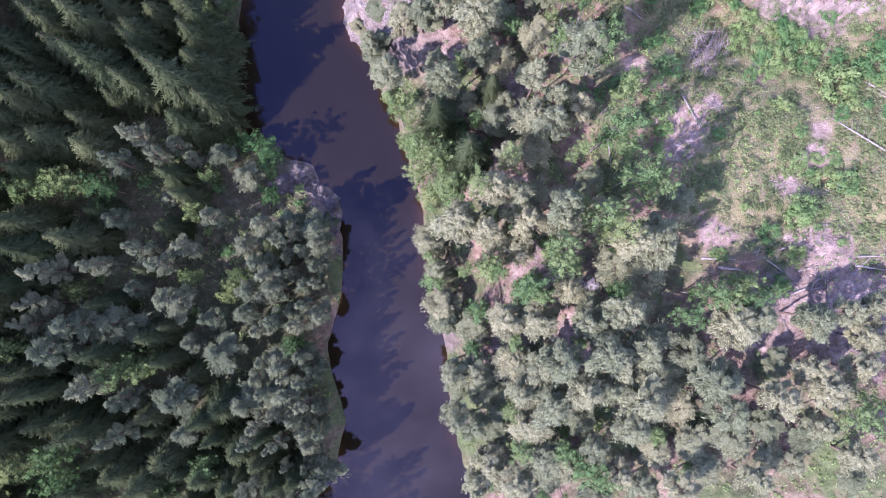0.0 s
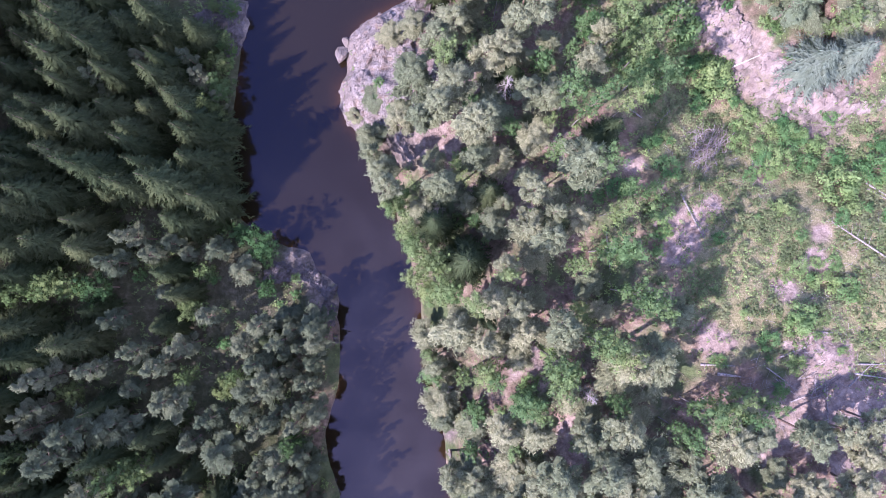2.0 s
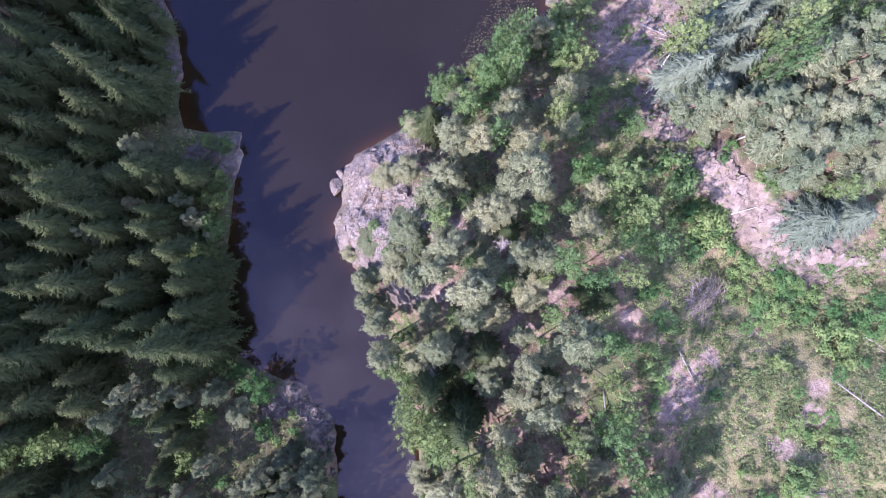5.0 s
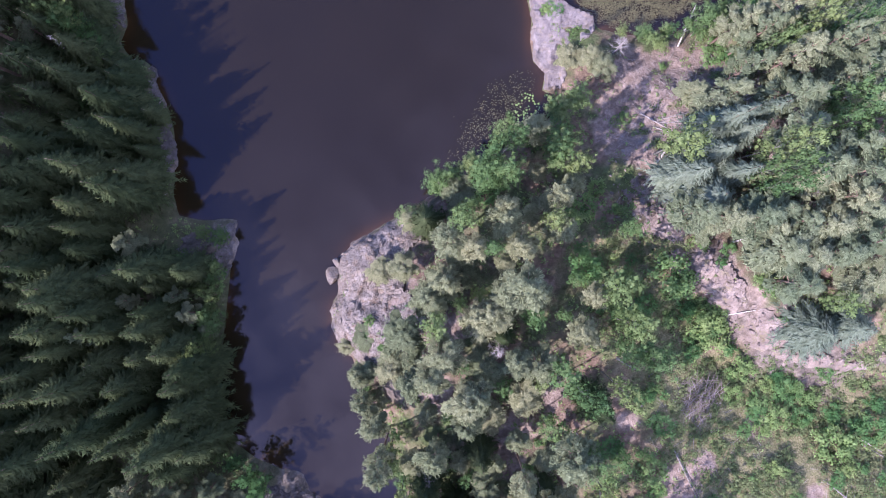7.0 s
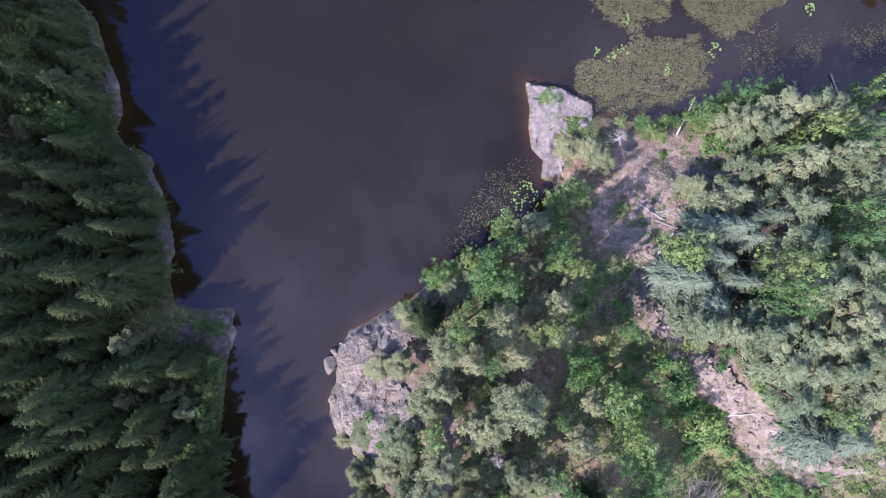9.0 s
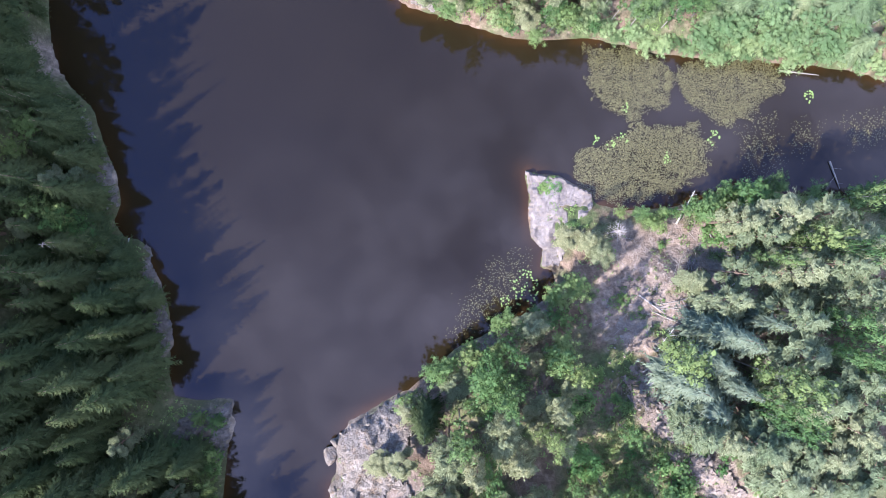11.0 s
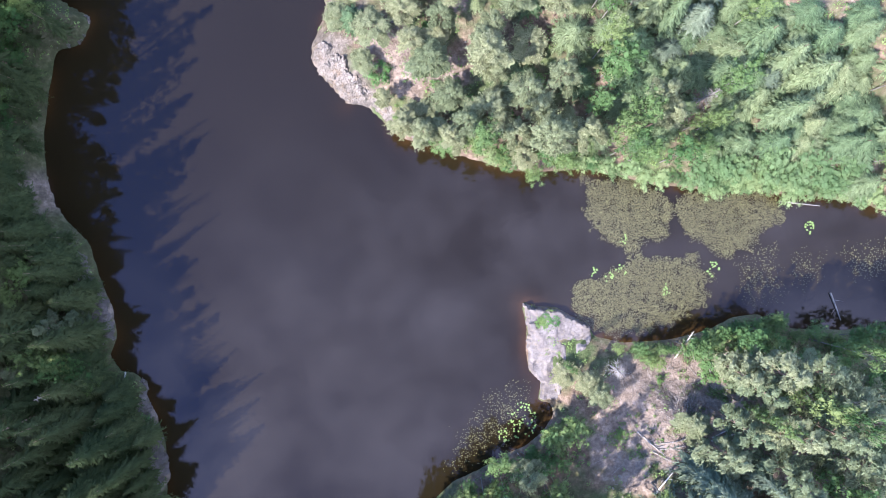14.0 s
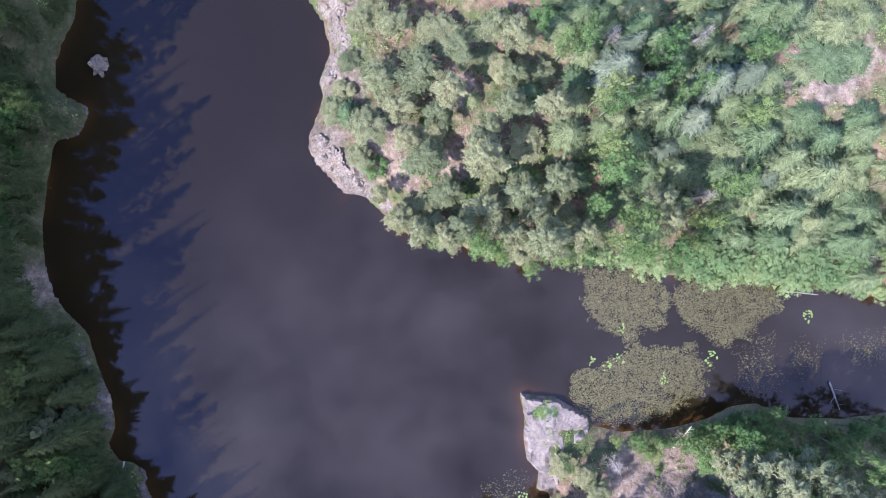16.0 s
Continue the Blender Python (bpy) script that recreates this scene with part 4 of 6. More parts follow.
CLIFF_PINES_C = [(8.4, -10.4, 6.4, 2.3), (4.7, -12.6, 9.1, 2.1), (6.1, -15, 8, 2.5), (11.7, -11.3, 8.8, 2), (13.8, -9.5, 11.4, 2.1), (17.2, -4.3, 12.1, 2.8),
    (13.1, -14.6, 8.2, 2.4), (16.9, -17.7, 7.8, 1.8), (4, -18.8, 11.4, 1.8), (7.1, -19.3, 8.5, 2.5), (10.8, -18.4, 5.6, 2.3), (12.1, -21.7, 4.7, 2.4),
    (5.4, -23.4, 11.5, 2.3), (14.1, -23.6, 4.5, 2.6), (9.1, -24.6, 6.6, 2), (4.8, -26.2, 13.7, 1.8), (18.5, -8, 11.2, 2.1), (19.2, -13.2, 10.1, 1.9),
    (15.8, -12.7, 10.3, 1.8), (20.5, 1.3, 13.1, 2.4), (24.3, 0.2, 12.4, 2.4), (19.8, -4.3, 11.2, 2.7)]
PLATEAU_PINES_A = [(23.8, -8.4, 9.7, 2.5), (28.6, -8.7, 9.2, 1.9), (32.3, -5.2, 8.8, 2.5), (35.4, -4.8, 8.1, 2.1), (20.5, -9.9, 10.4, 2.1), (26.5, -12.5, 9.3, 2.5),
    (30.4, -11.9, 8.9, 2.3), (32.9, -11.2, 8.7, 1.5), (22.8, -14.5, 9.7, 2.3), (21.7, -17.5, 8.9, 1.9), (28.4, -15.6, 8.5, 2.1), (32.6, -15.5, 8, 2.2),
    (25.5, -20.9, 7.8, 1.9), (29.7, -19.4, 7.7, 2.1), (34.2, -19, 8.1, 2.2), (38.1, -16.9, 9.6, 2.1), (40.5, -10.1, 9.2, 2.6), (42.7, -11.8, 9.6, 2.1),
    (41.1, -4, 8.5, 1.8), (44.5, -4.6, 8.4, 2.6), (47.6, -6.4, 8.3, 1.8), (42.7, -18.5, 9.8, 1.9)]
PLATEAU_PINES_B = [(46.1, -19.6, 7.7, 1.8), (38.2, -20.6, 9.4, 1.7), (31.4, -22.4, 7.3, 1.9), (35.4, -22.7, 8.8, 1.7), (40.9, -21.6, 10.1, 1.7), (46.5, -10, 7.9, 1.8),
    (48.3, -2.6, 8.1, 1.6), (20.9, -22.8, 7.5, 2), (23.4, -24.5, 7.5, 1.8), (27.4, -24, 6.7, 1.8), (37.2, -12.8, 9.2, 1.8), (46.8, -22.7, 7.6, 1.8),
    (18.3, -20.3, 7.2, 1.7)]
SHORE_BIRCHES = [(-6.6, 22.3, 18.4, 1.3), (-7.5, 21.3, 19, 1.1), (-4.3, 18.6, 18.2, 1.4), (-3.6, 16.4, 17.6, 1.3), (-2.9, 13.5, 13, 2.4), (0.2, 11.2, 9.8, 2.1),
    (3.8, 10.1, 13.8, 1.5), (-0.9, 15, 17, 1.5), (13.4, 28.2, 13.4, 1.1), (17.8, 25.9, 11.7, 1.6), (18.8, 16.3, 14.4, 1.8), (15.2, 14.4, 13.6, 1.5),
    (19.8, 20.8, 11.5, 1.2), (22.2, 10.6, 13.7, 3), (17.6, 5.9, 15.6, 2.6), (12.9, 2.5, 13.5, 2.6), (5.7, 1.3, 13.9, 1.6), (7.3, 13.3, 11.5, 1.4),
    (4.4, -4.2, 5.4, 1.7), (9.5, -1.3, 9.6, 1.9), (11.2, -2.1, 9, 1.4), (17.9, -23.2, 5.9, 2.8), (29.6, -1.7, 9, 1.9)]
PLATEAU_BIRCHES = [(34.1, -1.1, 8, 2.5), (27.1, -4.3, 9.3, 1.5), (45, -14.8, 8.3, 1.7), (47.2, -13.3, 7.5, 1.5), (2.5, 0.6, 10.7, 1.3), (6.3, 0.6, 13.3, 1.4),
    (9.5, -2, 9.3, 1.4), (37.6, -1.3, 8.1, 1.4), (32.2, -1.7, 8.4, 1.8)]
CLIFF_SPRUCES = [(5.6, 23.4, 13.6, 1.8), (2.7, 14.9, 16.4, 2.3), (-1.1, 19.3, 17.7, 2), (5.7, 7.4, 14.8, 1.1), (13.5, 19.3, 12.3, 1.2), (19.3, 30.4, 12.1, 1.5)]
HEADLAND_PINES_A = [(-3.4, 53.3, 12.6, 1.8), (2.8, 57, 9.3, 2.4), (8, 52.7, 13.2, 2.3), (13.9, 53.9, 11.8, 2.3), (15.8, 51.5, 11.2, 1.7), (10.4, 49.6, 11.6, 1.9),
    (1.9, 50.6, 13.4, 2.3), (3, 48.2, 13, 1.9), (5, 49.5, 13.3, 1.5), (1.3, 45.5, 11.4, 2.3), (4.4, 45.7, 12.6, 1.8), (-1.5, 42.7, 9.2, 2.3),
    (4.7, 40.4, 9.5, 2.3), (7.4, 41.4, 9.9, 2), (10.5, 45.0, 14.2, 2.4), (8.4, 43.5, 12.6, 1.7), (-4.3, 38.6, 7.8, 2.2), (1.3, 36, 8.4, 2.3),
    (6, 34.2, 10.3, 2.5), (10, 35.6, 8.9, 1.7), (12.6, 35.2, 9, 2), (-5.9, 33.1, 5.7, 1.6), (-2.5, 33.6, 8.2, 1.6), (4, 31.5, 10.9, 2)]
HEADLAND_SPRUCES = [(-1.2, 52.7, 12.8, 1.8), (8.4, 38.3, 9.1, 1.5)]
HEADLAND_BIRCHES = [(6.4, 59.1, 10.5, 2.1), (8.6, 57.5, 13.1, 1.8), (16.9, 60.1, 10.9, 2.4), (15.8, 61.6, 11.1, 1.8), (6.8, 49.2, 12.8, 1.5), (-0.1, 39.8, 8.3, 1.6),
    (14.8, 34.8, 10.3, 2.1), (16.7, 32.8, 12.4, 1.8), (3.3, 53, 12.9, 1.6), (21.6, 44.5, 11, 2.1), (23.2, 40.2, 9.6, 2.2), (25.5, 36.8, 9.1, 1.8),
    (21.3, 33.4, 10.8, 1.8), (23, 37.2, 8.9, 1.5)]
POINT_TREES = [(12.8, 64.4, 13, 2.1), (13.8, 59.5, 11.1, 1.4), (17.2, 57.3, 10.3, 1.8), (22.5, 75.3, 4.8, 2.6), (18.8, 76.8, 4.9, 1.9), (15, 55.4, 11.5, 1.5),
    (8.9, 54.2, 13.2, 1.7)]
POINT_BIRCHES = [(6.6, 62.3, 14, 1.4), (9.5, 63, 13.8, 1.7), (16.7, 62.6, 10.8, 1.7), (6.6, 58, 10.6, 2), (8.9, 58.8, 12.7, 1.9), (19.6, 69.8, 5.4, 1.9),
    (14, 52.8, 11.6, 1.3), (18.7, 78.5, 5.5, 0.8)]
HILL_PINES_A = [(39.4, 78.7, 16.9, 2.3), (43.4, 78.6, 18.4, 2.8), (41.3, 76.7, 18.8, 2), (48.3, 78.7, 16.6, 2.6), (50, 76.5, 16.6, 2.2), (46.4, 73.1, 17.2, 1.9),
    (50, 73.7, 17.2, 1.9), (42.5, 72, 16.8, 1.7), (39.1, 72, 13.5, 1.9), (35.6, 70.3, 5.2, 2.3), (37.3, 68.3, 12, 2.1), (42, 68, 15.3, 2),
    (48.7, 69.3, 16.2, 2), (51.1, 67.9, 15.5, 1.8), (45.5, 69.3, 15.6, 1.7), (43.2, 62.2, 12.1, 2), (40.7, 57.3, 14.4, 2.1), (44, 57.3, 14.1, 2.1),
    (47.6, 57.9, 13.3, 2.2), (37.1, 52.7, 11.6, 2.3), (41.3, 52.1, 9.6, 2.1), (44.4, 52.3, 10.4, 2.2), (47.7, 53, 12.4, 2.1)]
HILL_PINES_B = [(38.8, 49, 9, 2.3), (42, 48.5, 8.9, 2.2), (45.6, 49.2, 9.7, 2.2), (48.6, 49.8, 9.9, 1.8), (40.9, 45.4, 8.9, 2.1), (44.4, 45.6, 9, 1.9),
    (49.4, 45.3, 7.8, 1.9), (30.5, 53.6, 11.8, 1.7), (38.8, 54.7, 12.1, 1.8), (50, 42.1, 7.9, 1.9), (42.7, 54.8, 12.5, 1.9), (46.2, 55.2, 13.4, 1.7),
    (34, 52.1, 10.8, 1.5), (38.9, 51.5, 10.5, 1.6), (34, 53.3, 11.1, 1.5), (47.5, 60.4, 12.8, 1.6)]
HILL_SPRUCES = [(40.6, 66.1, 15, 2.4), (35.5, 64.8, 18.5, 2.2), (31.4, 58.4, 14.5, 2.7), (34.5, 61, 12.7, 2.7), (33.6, 55.5, 11.5, 2.7), (45.2, 39.4, 8.2, 2.6),
    (48.9, 40.1, 8.3, 2.4), (36.5, 58.4, 14, 1.9), (37.8, 63.5, 14.8, 1.8)]
HILL_BIRCHES = [(41.4, 83.5, 8, 1.9), (39.5, 82, 6, 1.8), (35.4, 81, 7.5, 1.9), (53.1, 81.7, 18.2, 1.7), (40.7, 74, 17.7, 1.4), (47.2, 66.7, 13.6, 2),
    (38.6, 60.7, 14.6, 2.1), (38.2, 57.2, 14.8, 2.4), (30.1, 62.3, 14.9, 2.2), (49.8, 61, 12.4, 1.9), (48.6, 62.9, 11.4, 1.6), (51, 64.8, 11.8, 1.5),
    (46.2, 43.3, 8.2, 1.4), (44.8, 76.6, 17, 1.6), (45.3, 63.5, 11.6, 1.5), (32.4, 80.2, 3.4, 1.2), (47.7, 75.2, 17, 1.4)]
NORTH_PINES_A = [(2.4, 135.5, 6.2, 3.6), (-4.1, 137.3, 6, 2.2), (-0.4, 130.9, 6.4, 2.5), (-5, 130.2, 6.1, 2.5), (-12.6, 126.9, 5.6, 1.8),
    (-7.5, 137.6, 5.1, 2.1), (-7.4, 124.2, 5.2, 2.5), (-3.6, 125.9, 6.1, 2.2), (-8.9, 120.2, 5.4, 1.6), (-2.1, 122.3, 5.3, 1.8), (1.5, 124.1, 7.2, 2.6),
    (0.7, 120, 4.7, 2.4), (3.4, 128.3, 6.1, 2), (5.2, 133.3, 5.8, 2.3), (9.4, 136.4, 6, 2.1), (11.5, 134.1, 6.4, 2.1), (10.8, 130.3, 6.8, 2.6),
    (14.1, 130.2, 8.3, 2.8), (7.8, 122.1, 8.2, 2.6), (7.1, 119.3, 9.3, 2.4), (10.7, 125.5, 7.5, 1.8), (13.4, 121.3, 7.2, 2.5)]
NORTH_PINES_B = [(16.7, 125.2, 7.3, 1.7), (9.2, 116, 9.6, 2.7), (12.7, 115.2, 9, 2.4), (7.8, 112.4, 10.5, 2.4), (10.6, 110.2, 10.8, 2.7), (14.8, 112.2, 9.4, 2),
    (17.5, 116.4, 9.7, 2.1), (19.6, 110.1, 11.5, 2.9), (15.5, 108.1, 11.3, 2.4), (12.7, 107.3, 12, 2), (3.5, 109, 11.5, 1.7), (5.1, 110.4, 10.8, 1.7),
    (0.6, 110.5, 7.6, 2.6), (-1.7, 112.8, 5.2, 2.4), (-3.2, 111.2, 7.4, 2), (2.9, 115.6, 5.1, 2.3), (-6.1, 115.1, 6.2, 1.1), (-11.4, 129.6, 4.5, 1.4),
    (-10.4, 133.1, 3.7, 1.5)]
NORTH_PINES_C = [(29.4, 112, 10.8, 2.7)]
NORTH_SPRUCES_A = [(-10.3, 126.2, 3.9, 2.1), (6.7, 127.3, 6.9, 1.1), (40.3, 114, 11.2, 2.2), (42.6, 110.6, 8.4, 2.6), (45.9, 111.8, 11.7, 2.5),
    (50.2, 112.9, 11.9, 2.3), (57.4, 111.9, 4.7, 2.6), (50.5, 108.4, 7.6, 2.6), (58.1, 108.3, 4.7, 3), (42.4, 108.5, 5.2, 2.9), (46, 108.4, 6.3, 2.6)]
NORTH_BIRCHES_A = [(14.8, 135.7, 7.1, 1.7), (6.3, 106, 14.9, 1.6), (21.6, 112.8, 10.5, 2.1), (25.8, 111.4, 10.8, 2.1), (37.8, 114.8, 9.7, 2), (36.2, 110.7, 7.6, 2.3),
    (35.5, 107.9, 5.9, 2.4), (32.5, 106.4, 9, 2), (24.4, 107.9, 12.1, 2.4), (28, 106.6, 12.7, 2)]
NORTH_WILLOWS = [(41.2, 105.5, 5.4, 2.7), (46.5, 105.4, 5.4, 2.7), (50.7, 105.5, 6.2, 2.6), (57.3, 104.6, 5.5, 2.7), (44.1, 104.1, 6.1, 1.8), (49, 104.1, 7.1, 1.8),
    (54.2, 103.7, 7, 1.8), (20.9, 107.4, 13.1, 1.7), (38.2, 104.9, 5.8, 2), (17.5, 107.1, 12.7, 1.3), (8.4, 106.8, 14.2, 1.1)]
NORTH_SPRUCES_B = [(22.5, 135.2, 10.2, 2.1), (28.5, 132.8, 11.8, 1.9), (32.2, 131, 11.4, 1.9), (18.2, 135.7, 8.7, 1.8), (26.8, 121, 12.2, 2.1), (39.9, 119.5, 8.6, 2.5),
    (45.5, 118.6, 9.8, 2.1), (43.2, 125.3, 6.3, 2.1), (39.5, 125.8, 9.7, 2), (30.7, 123.8, 13.1, 1.8), (18.9, 122.4, 8, 2), (29.4, 117.6, 9.7, 1.9),
    (35.3, 117.7, 6.6, 1.9), (36.7, 132.8, 8.7, 1.7), (28.3, 124.3, 14.3, 1.6), (24, 132.6, 12, 1.6), (49.4, 116.6, 12.1, 2.7), (54, 117.3, 10.6, 2.6),
    (20.3, 117.1, 11.4, 1.7), (38.4, 117, 7.8, 1.9), (42.2, 116.7, 10.2, 1.7)]
NORTH_PALE_SPRUCES = [(24.6, 129.7, 10.7, 2.3), (28.1, 127.4, 12.6, 1.8), (36.7, 128.1, 8, 2.3), (34.7, 123.8, 6.5, 2.5), (40.6, 128.7, 7.1, 2), (31.6, 120.6, 6.4, 2),
    (26, 132.3, 10.4, 1.6), (44.5, 116.6, 10.1, 1.6)]
NORTH_SPRUCES_C = [(32.9, 133.5, 9.7, 2.4), (20.4, 129.3, 9.8, 2.2), (43.3, 128.3, 4.1, 1.8), (42.6, 121.3, 8.1, 2.7), (38.1, 122.6, 8.7, 1.8),
    (25.3, 123.7, 10.9, 1.9), (36.6, 120.2, 5.6, 1.8), (47, 120.9, 6.3, 1.5), (46.8, 134.8, 3.8, 2.3), (51, 134.4, 3.8, 2.6), (49.4, 129.9, 3, 2.3),
    (53.7, 130.6, 3.3, 2.1), (46.7, 128.5, 3.3, 1.6), (49.8, 120.9, 7.4, 2.3), (54.3, 123.3, 4.2, 2.1), (53.6, 118.6, 8.8, 2.5), (54.5, 135.5, 3.5, 1.9),
    (30.2, 127.4, 11.9, 1.4), (44, 132.7, 3.7, 1.5), (39.3, 131.4, 6.7, 1.6), (33.8, 122, 5, 1.7), (27.5, 135.1, 10, 1.6), (35.9, 135.4, 8.1, 1.6)]
NORTH_BIRCHES_C = [(18.5, 132, 9.1, 2.5), (22.2, 125.2, 10.3, 2.3), (23.4, 117.6, 10.8, 2.1), (21.9, 119.6, 9.7, 1.8), (26, 125.6, 12.4, 1.6), (40.6, 131.1, 6.2, 1.8),
    (27.8, 130.2, 11.3, 1.6), (30.9, 125.6, 11.9, 1.4), (40, 123.4, 8.6, 1.6)]
POINT_BANK_BUSHES = [(43.2, 79.1, 3, 1.4), (47.2, 78.7, 3, 1.3), (51.2, 79.1, 3, 1.3), (54.4, 78.2, 3, 1.4), (29.7, 80.1, 3, 1), (26.5, 80.9, 3, 0.9), (32, 78.4, 3, 1.1),
    (37.6, 79.6, 3, 1)]
HEADLAND_PINES_B = [(-9.6, 36.9, 2.5, 2), (-4, 37.6, 8.1, 2.3), (-7.5, 45.7, 2.9, 1.8), (-0.4, 33.4, 9.1, 2), (-11.1, 32, 7.7, 1.4), (-9.7, 27.6, 13.3, 1.9),
    (-4.7, 46.7, 5, 1.9), (-10.8, 28.6, 12.1, 1.3), (-6.6, 23.8, 16, 1.6), (-3.2, 32.9, 7.9, 1.5), (-12.7, 35.6, 6.2, 1.2)]
STANDS = [
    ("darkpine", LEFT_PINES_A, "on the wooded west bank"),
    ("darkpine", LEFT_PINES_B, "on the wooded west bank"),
    ("spruce", LEFT_SPRUCES_A, "on the wooded west bank"),
    ("spruce", LEFT_SPRUCES_B, "on the wooded west bank"),
    ("alder", LEFT_DIMMED_BIRCHES, "on the wooded west bank"),
    ("spruce", COVE_SPRUCES_A, "on the shaded west bank"),
    ("spruce", COVE_SPRUCES_B, "on the shaded west bank"),
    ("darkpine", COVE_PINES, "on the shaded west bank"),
    ("alder", COVE_DIMMED_BIRCHES, "on the shaded west bank"),
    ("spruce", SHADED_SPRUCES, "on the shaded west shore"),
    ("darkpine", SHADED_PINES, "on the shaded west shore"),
    ("alder", SHADED_DIMMED_BIRCHES, "on the shaded west shore"),
    ("alder", LEFT_FAR_DIMMED_BIRCHES, "on the wooded west bank"),
    ("spruce", LEFT_FAR_SPRUCES, "on the wooded west bank"),
    ("pine", CLIFF_PINES_A, "on the gorge cliff"),
    ("pine", CLIFF_PINES_B, "on the gorge cliff"),
    ("pine", CLIFF_PINES_C, "on the gorge cliff"),
    ("pine", PLATEAU_PINES_A, "on the open plateau"),
    ("pine", PLATEAU_PINES_B, "on the open plateau"),
    ("birch", SHORE_BIRCHES, "along the gorge edge"),
    ("birch", PLATEAU_BIRCHES, "on the open plateau"),
    ("spruce", CLIFF_SPRUCES, "on the gorge cliff"),
    ("pine", HEADLAND_PINES_A, "on the rocky headland"),
    ("spruce", HEADLAND_SPRUCES, "on the rocky headland"),
    ("birch", HEADLAND_BIRCHES, "on the rocky headland"),
    ("pine", POINT_TREES, "near the lake point"),
    ("birch", POINT_BIRCHES, "near the lake point"),
    ("tallpine", HILL_PINES_A, "on the east hill"),
    ("tallpine", HILL_PINES_B, "on the east hill"),
    ("bluespruce", HILL_SPRUCES, "on the east hill"),
    ("birch", HILL_BIRCHES, "on the east hill"),
    ("pine", NORTH_PINES_A, "on the northern headland"),
    ("pine", NORTH_PINES_B, "on the northern headland"),
    ("pine", NORTH_PINES_C, "on the northern headland"),
    ("lightspruce", NORTH_SPRUCES_A, "on the northern headland"),
    ("birch", NORTH_BIRCHES_A, "on the northern headland"),
    ("willow", NORTH_WILLOWS, "on the northern headland"),
    ("lightspruce", NORTH_SPRUCES_B, "on the northern headland"),
    ("bluespruce", NORTH_PALE_SPRUCES, "on the northern headland"),
    ("lightspruce", NORTH_SPRUCES_C, "on the northern headland"),
    ("birch", NORTH_BIRCHES_C, "on the northern headland"),
    ("birch", POINT_BANK_BUSHES, "near the lake point"),
    ("pine", HEADLAND_PINES_B, "on the rocky headland"),
]
LABELS = {
    "pine": ("grey-green pine with a rounded crown", "slender pine with a sparse domed crown"),
    "spruce": ("dark green spruce with drooping boughs", "narrow pointed dark green spruce"),
    "darkpine": ("dimmed grey-green pine with a long crown", "slim dimmed grey-green pine"),
    "tallpine": ("tall grey-green pine with a long crown", "slim tall grey-green pine"),
    "lightspruce": ("light green spruce with drooping boughs", "pointed light green spruce"),
    "bluespruce": ("pale blue-green spruce with feathery boughs", "broad pale blue-green spruce"),
    "alder": ("dimmed green leafy birch", "broad dimmed green leafy birch"),
    "willow": ("pale green bushy willow", "pale green leafy willow"),
    "birch": ("bright green leafy birch with pale stem", "broad light green leafy tree"),
}
def ashore(x, y, h):
    """The tree's place, drawn back from the waterline where it would stand in the lake; a tree of the west bank keeps its line of sight from above."""
    for _ in range(40):
        d = shore_at(x, y), shore_at(x + 0.3, y), shore_at(x, y + 0.3)
        if d[0] >= (2.2 if x < -28 and y > 55 else 0.9 if x < -28 else 0.8 if x < -13 else 0.5):
            break
        if x < -13 and h > 6:
            top = 98 - h
            h -= 0.4
            x *= (top + 0.4) / top
        else:
            slope = Vector((d[1] - d[0], d[2] - d[0]))
            slope.normalize()
            x, y = x + 0.3 * slope.x, y + 0.3 * slope.y
    return x, y, h


for kind, rows, where in STANDS:
    for x, y, h, r in rows:
        x, y, h = ashore(x, y, h)
        if where == "on the rocky headland" and x < 14:
            h *= 1.1
        tall = LABELS[kind][h > 11 if "pine" not in kind else r < 1.7]
        group = KINDS[kind][7] + " trees " + where
        if (kind == "pine" and r > 2.5) or (kind in ("birch", "willow", "alder") and r > 2.2):  # two stems share one broad crown
            a = CHANCE.uniform(0, 6.28)
            dx, dy = 0.42 * r * math.cos(a), 0.42 * r * math.sin(a)
            plant(kind, x + dx, y + dy, h, r * 0.74, tall + " " + where, group)
            plant(kind, x - dx, y - dy, h * 0.93, r * 0.7, tall + " " + where, group)
        else:
            plant(kind, x, y, h, r * (1.12 if "pine" in kind else 1.1), tall + " " + where, group)


for x, y, h, r, lean, towards in [(43.0, 83.3, 10.5, 1.5, 24, 70), (45.4, 83.6, 8.0, 1.3, 20, 80), (40.6, 81.8, 6.5, 1.4, 14, 95), (47.2, 83.7, 6.0, 1.3, 12, 60), (61.5, 82.2, 7.0, 1.6, 10, 80), (58.6, 81.6, 6.0, 1.4, 10, 90)]:
    plant("birch", x, y, h, r, "green birch leaning out over the lily-covered inlet", "birch trees near the lake point", lean=lean, towards=towards)
WOODS = []


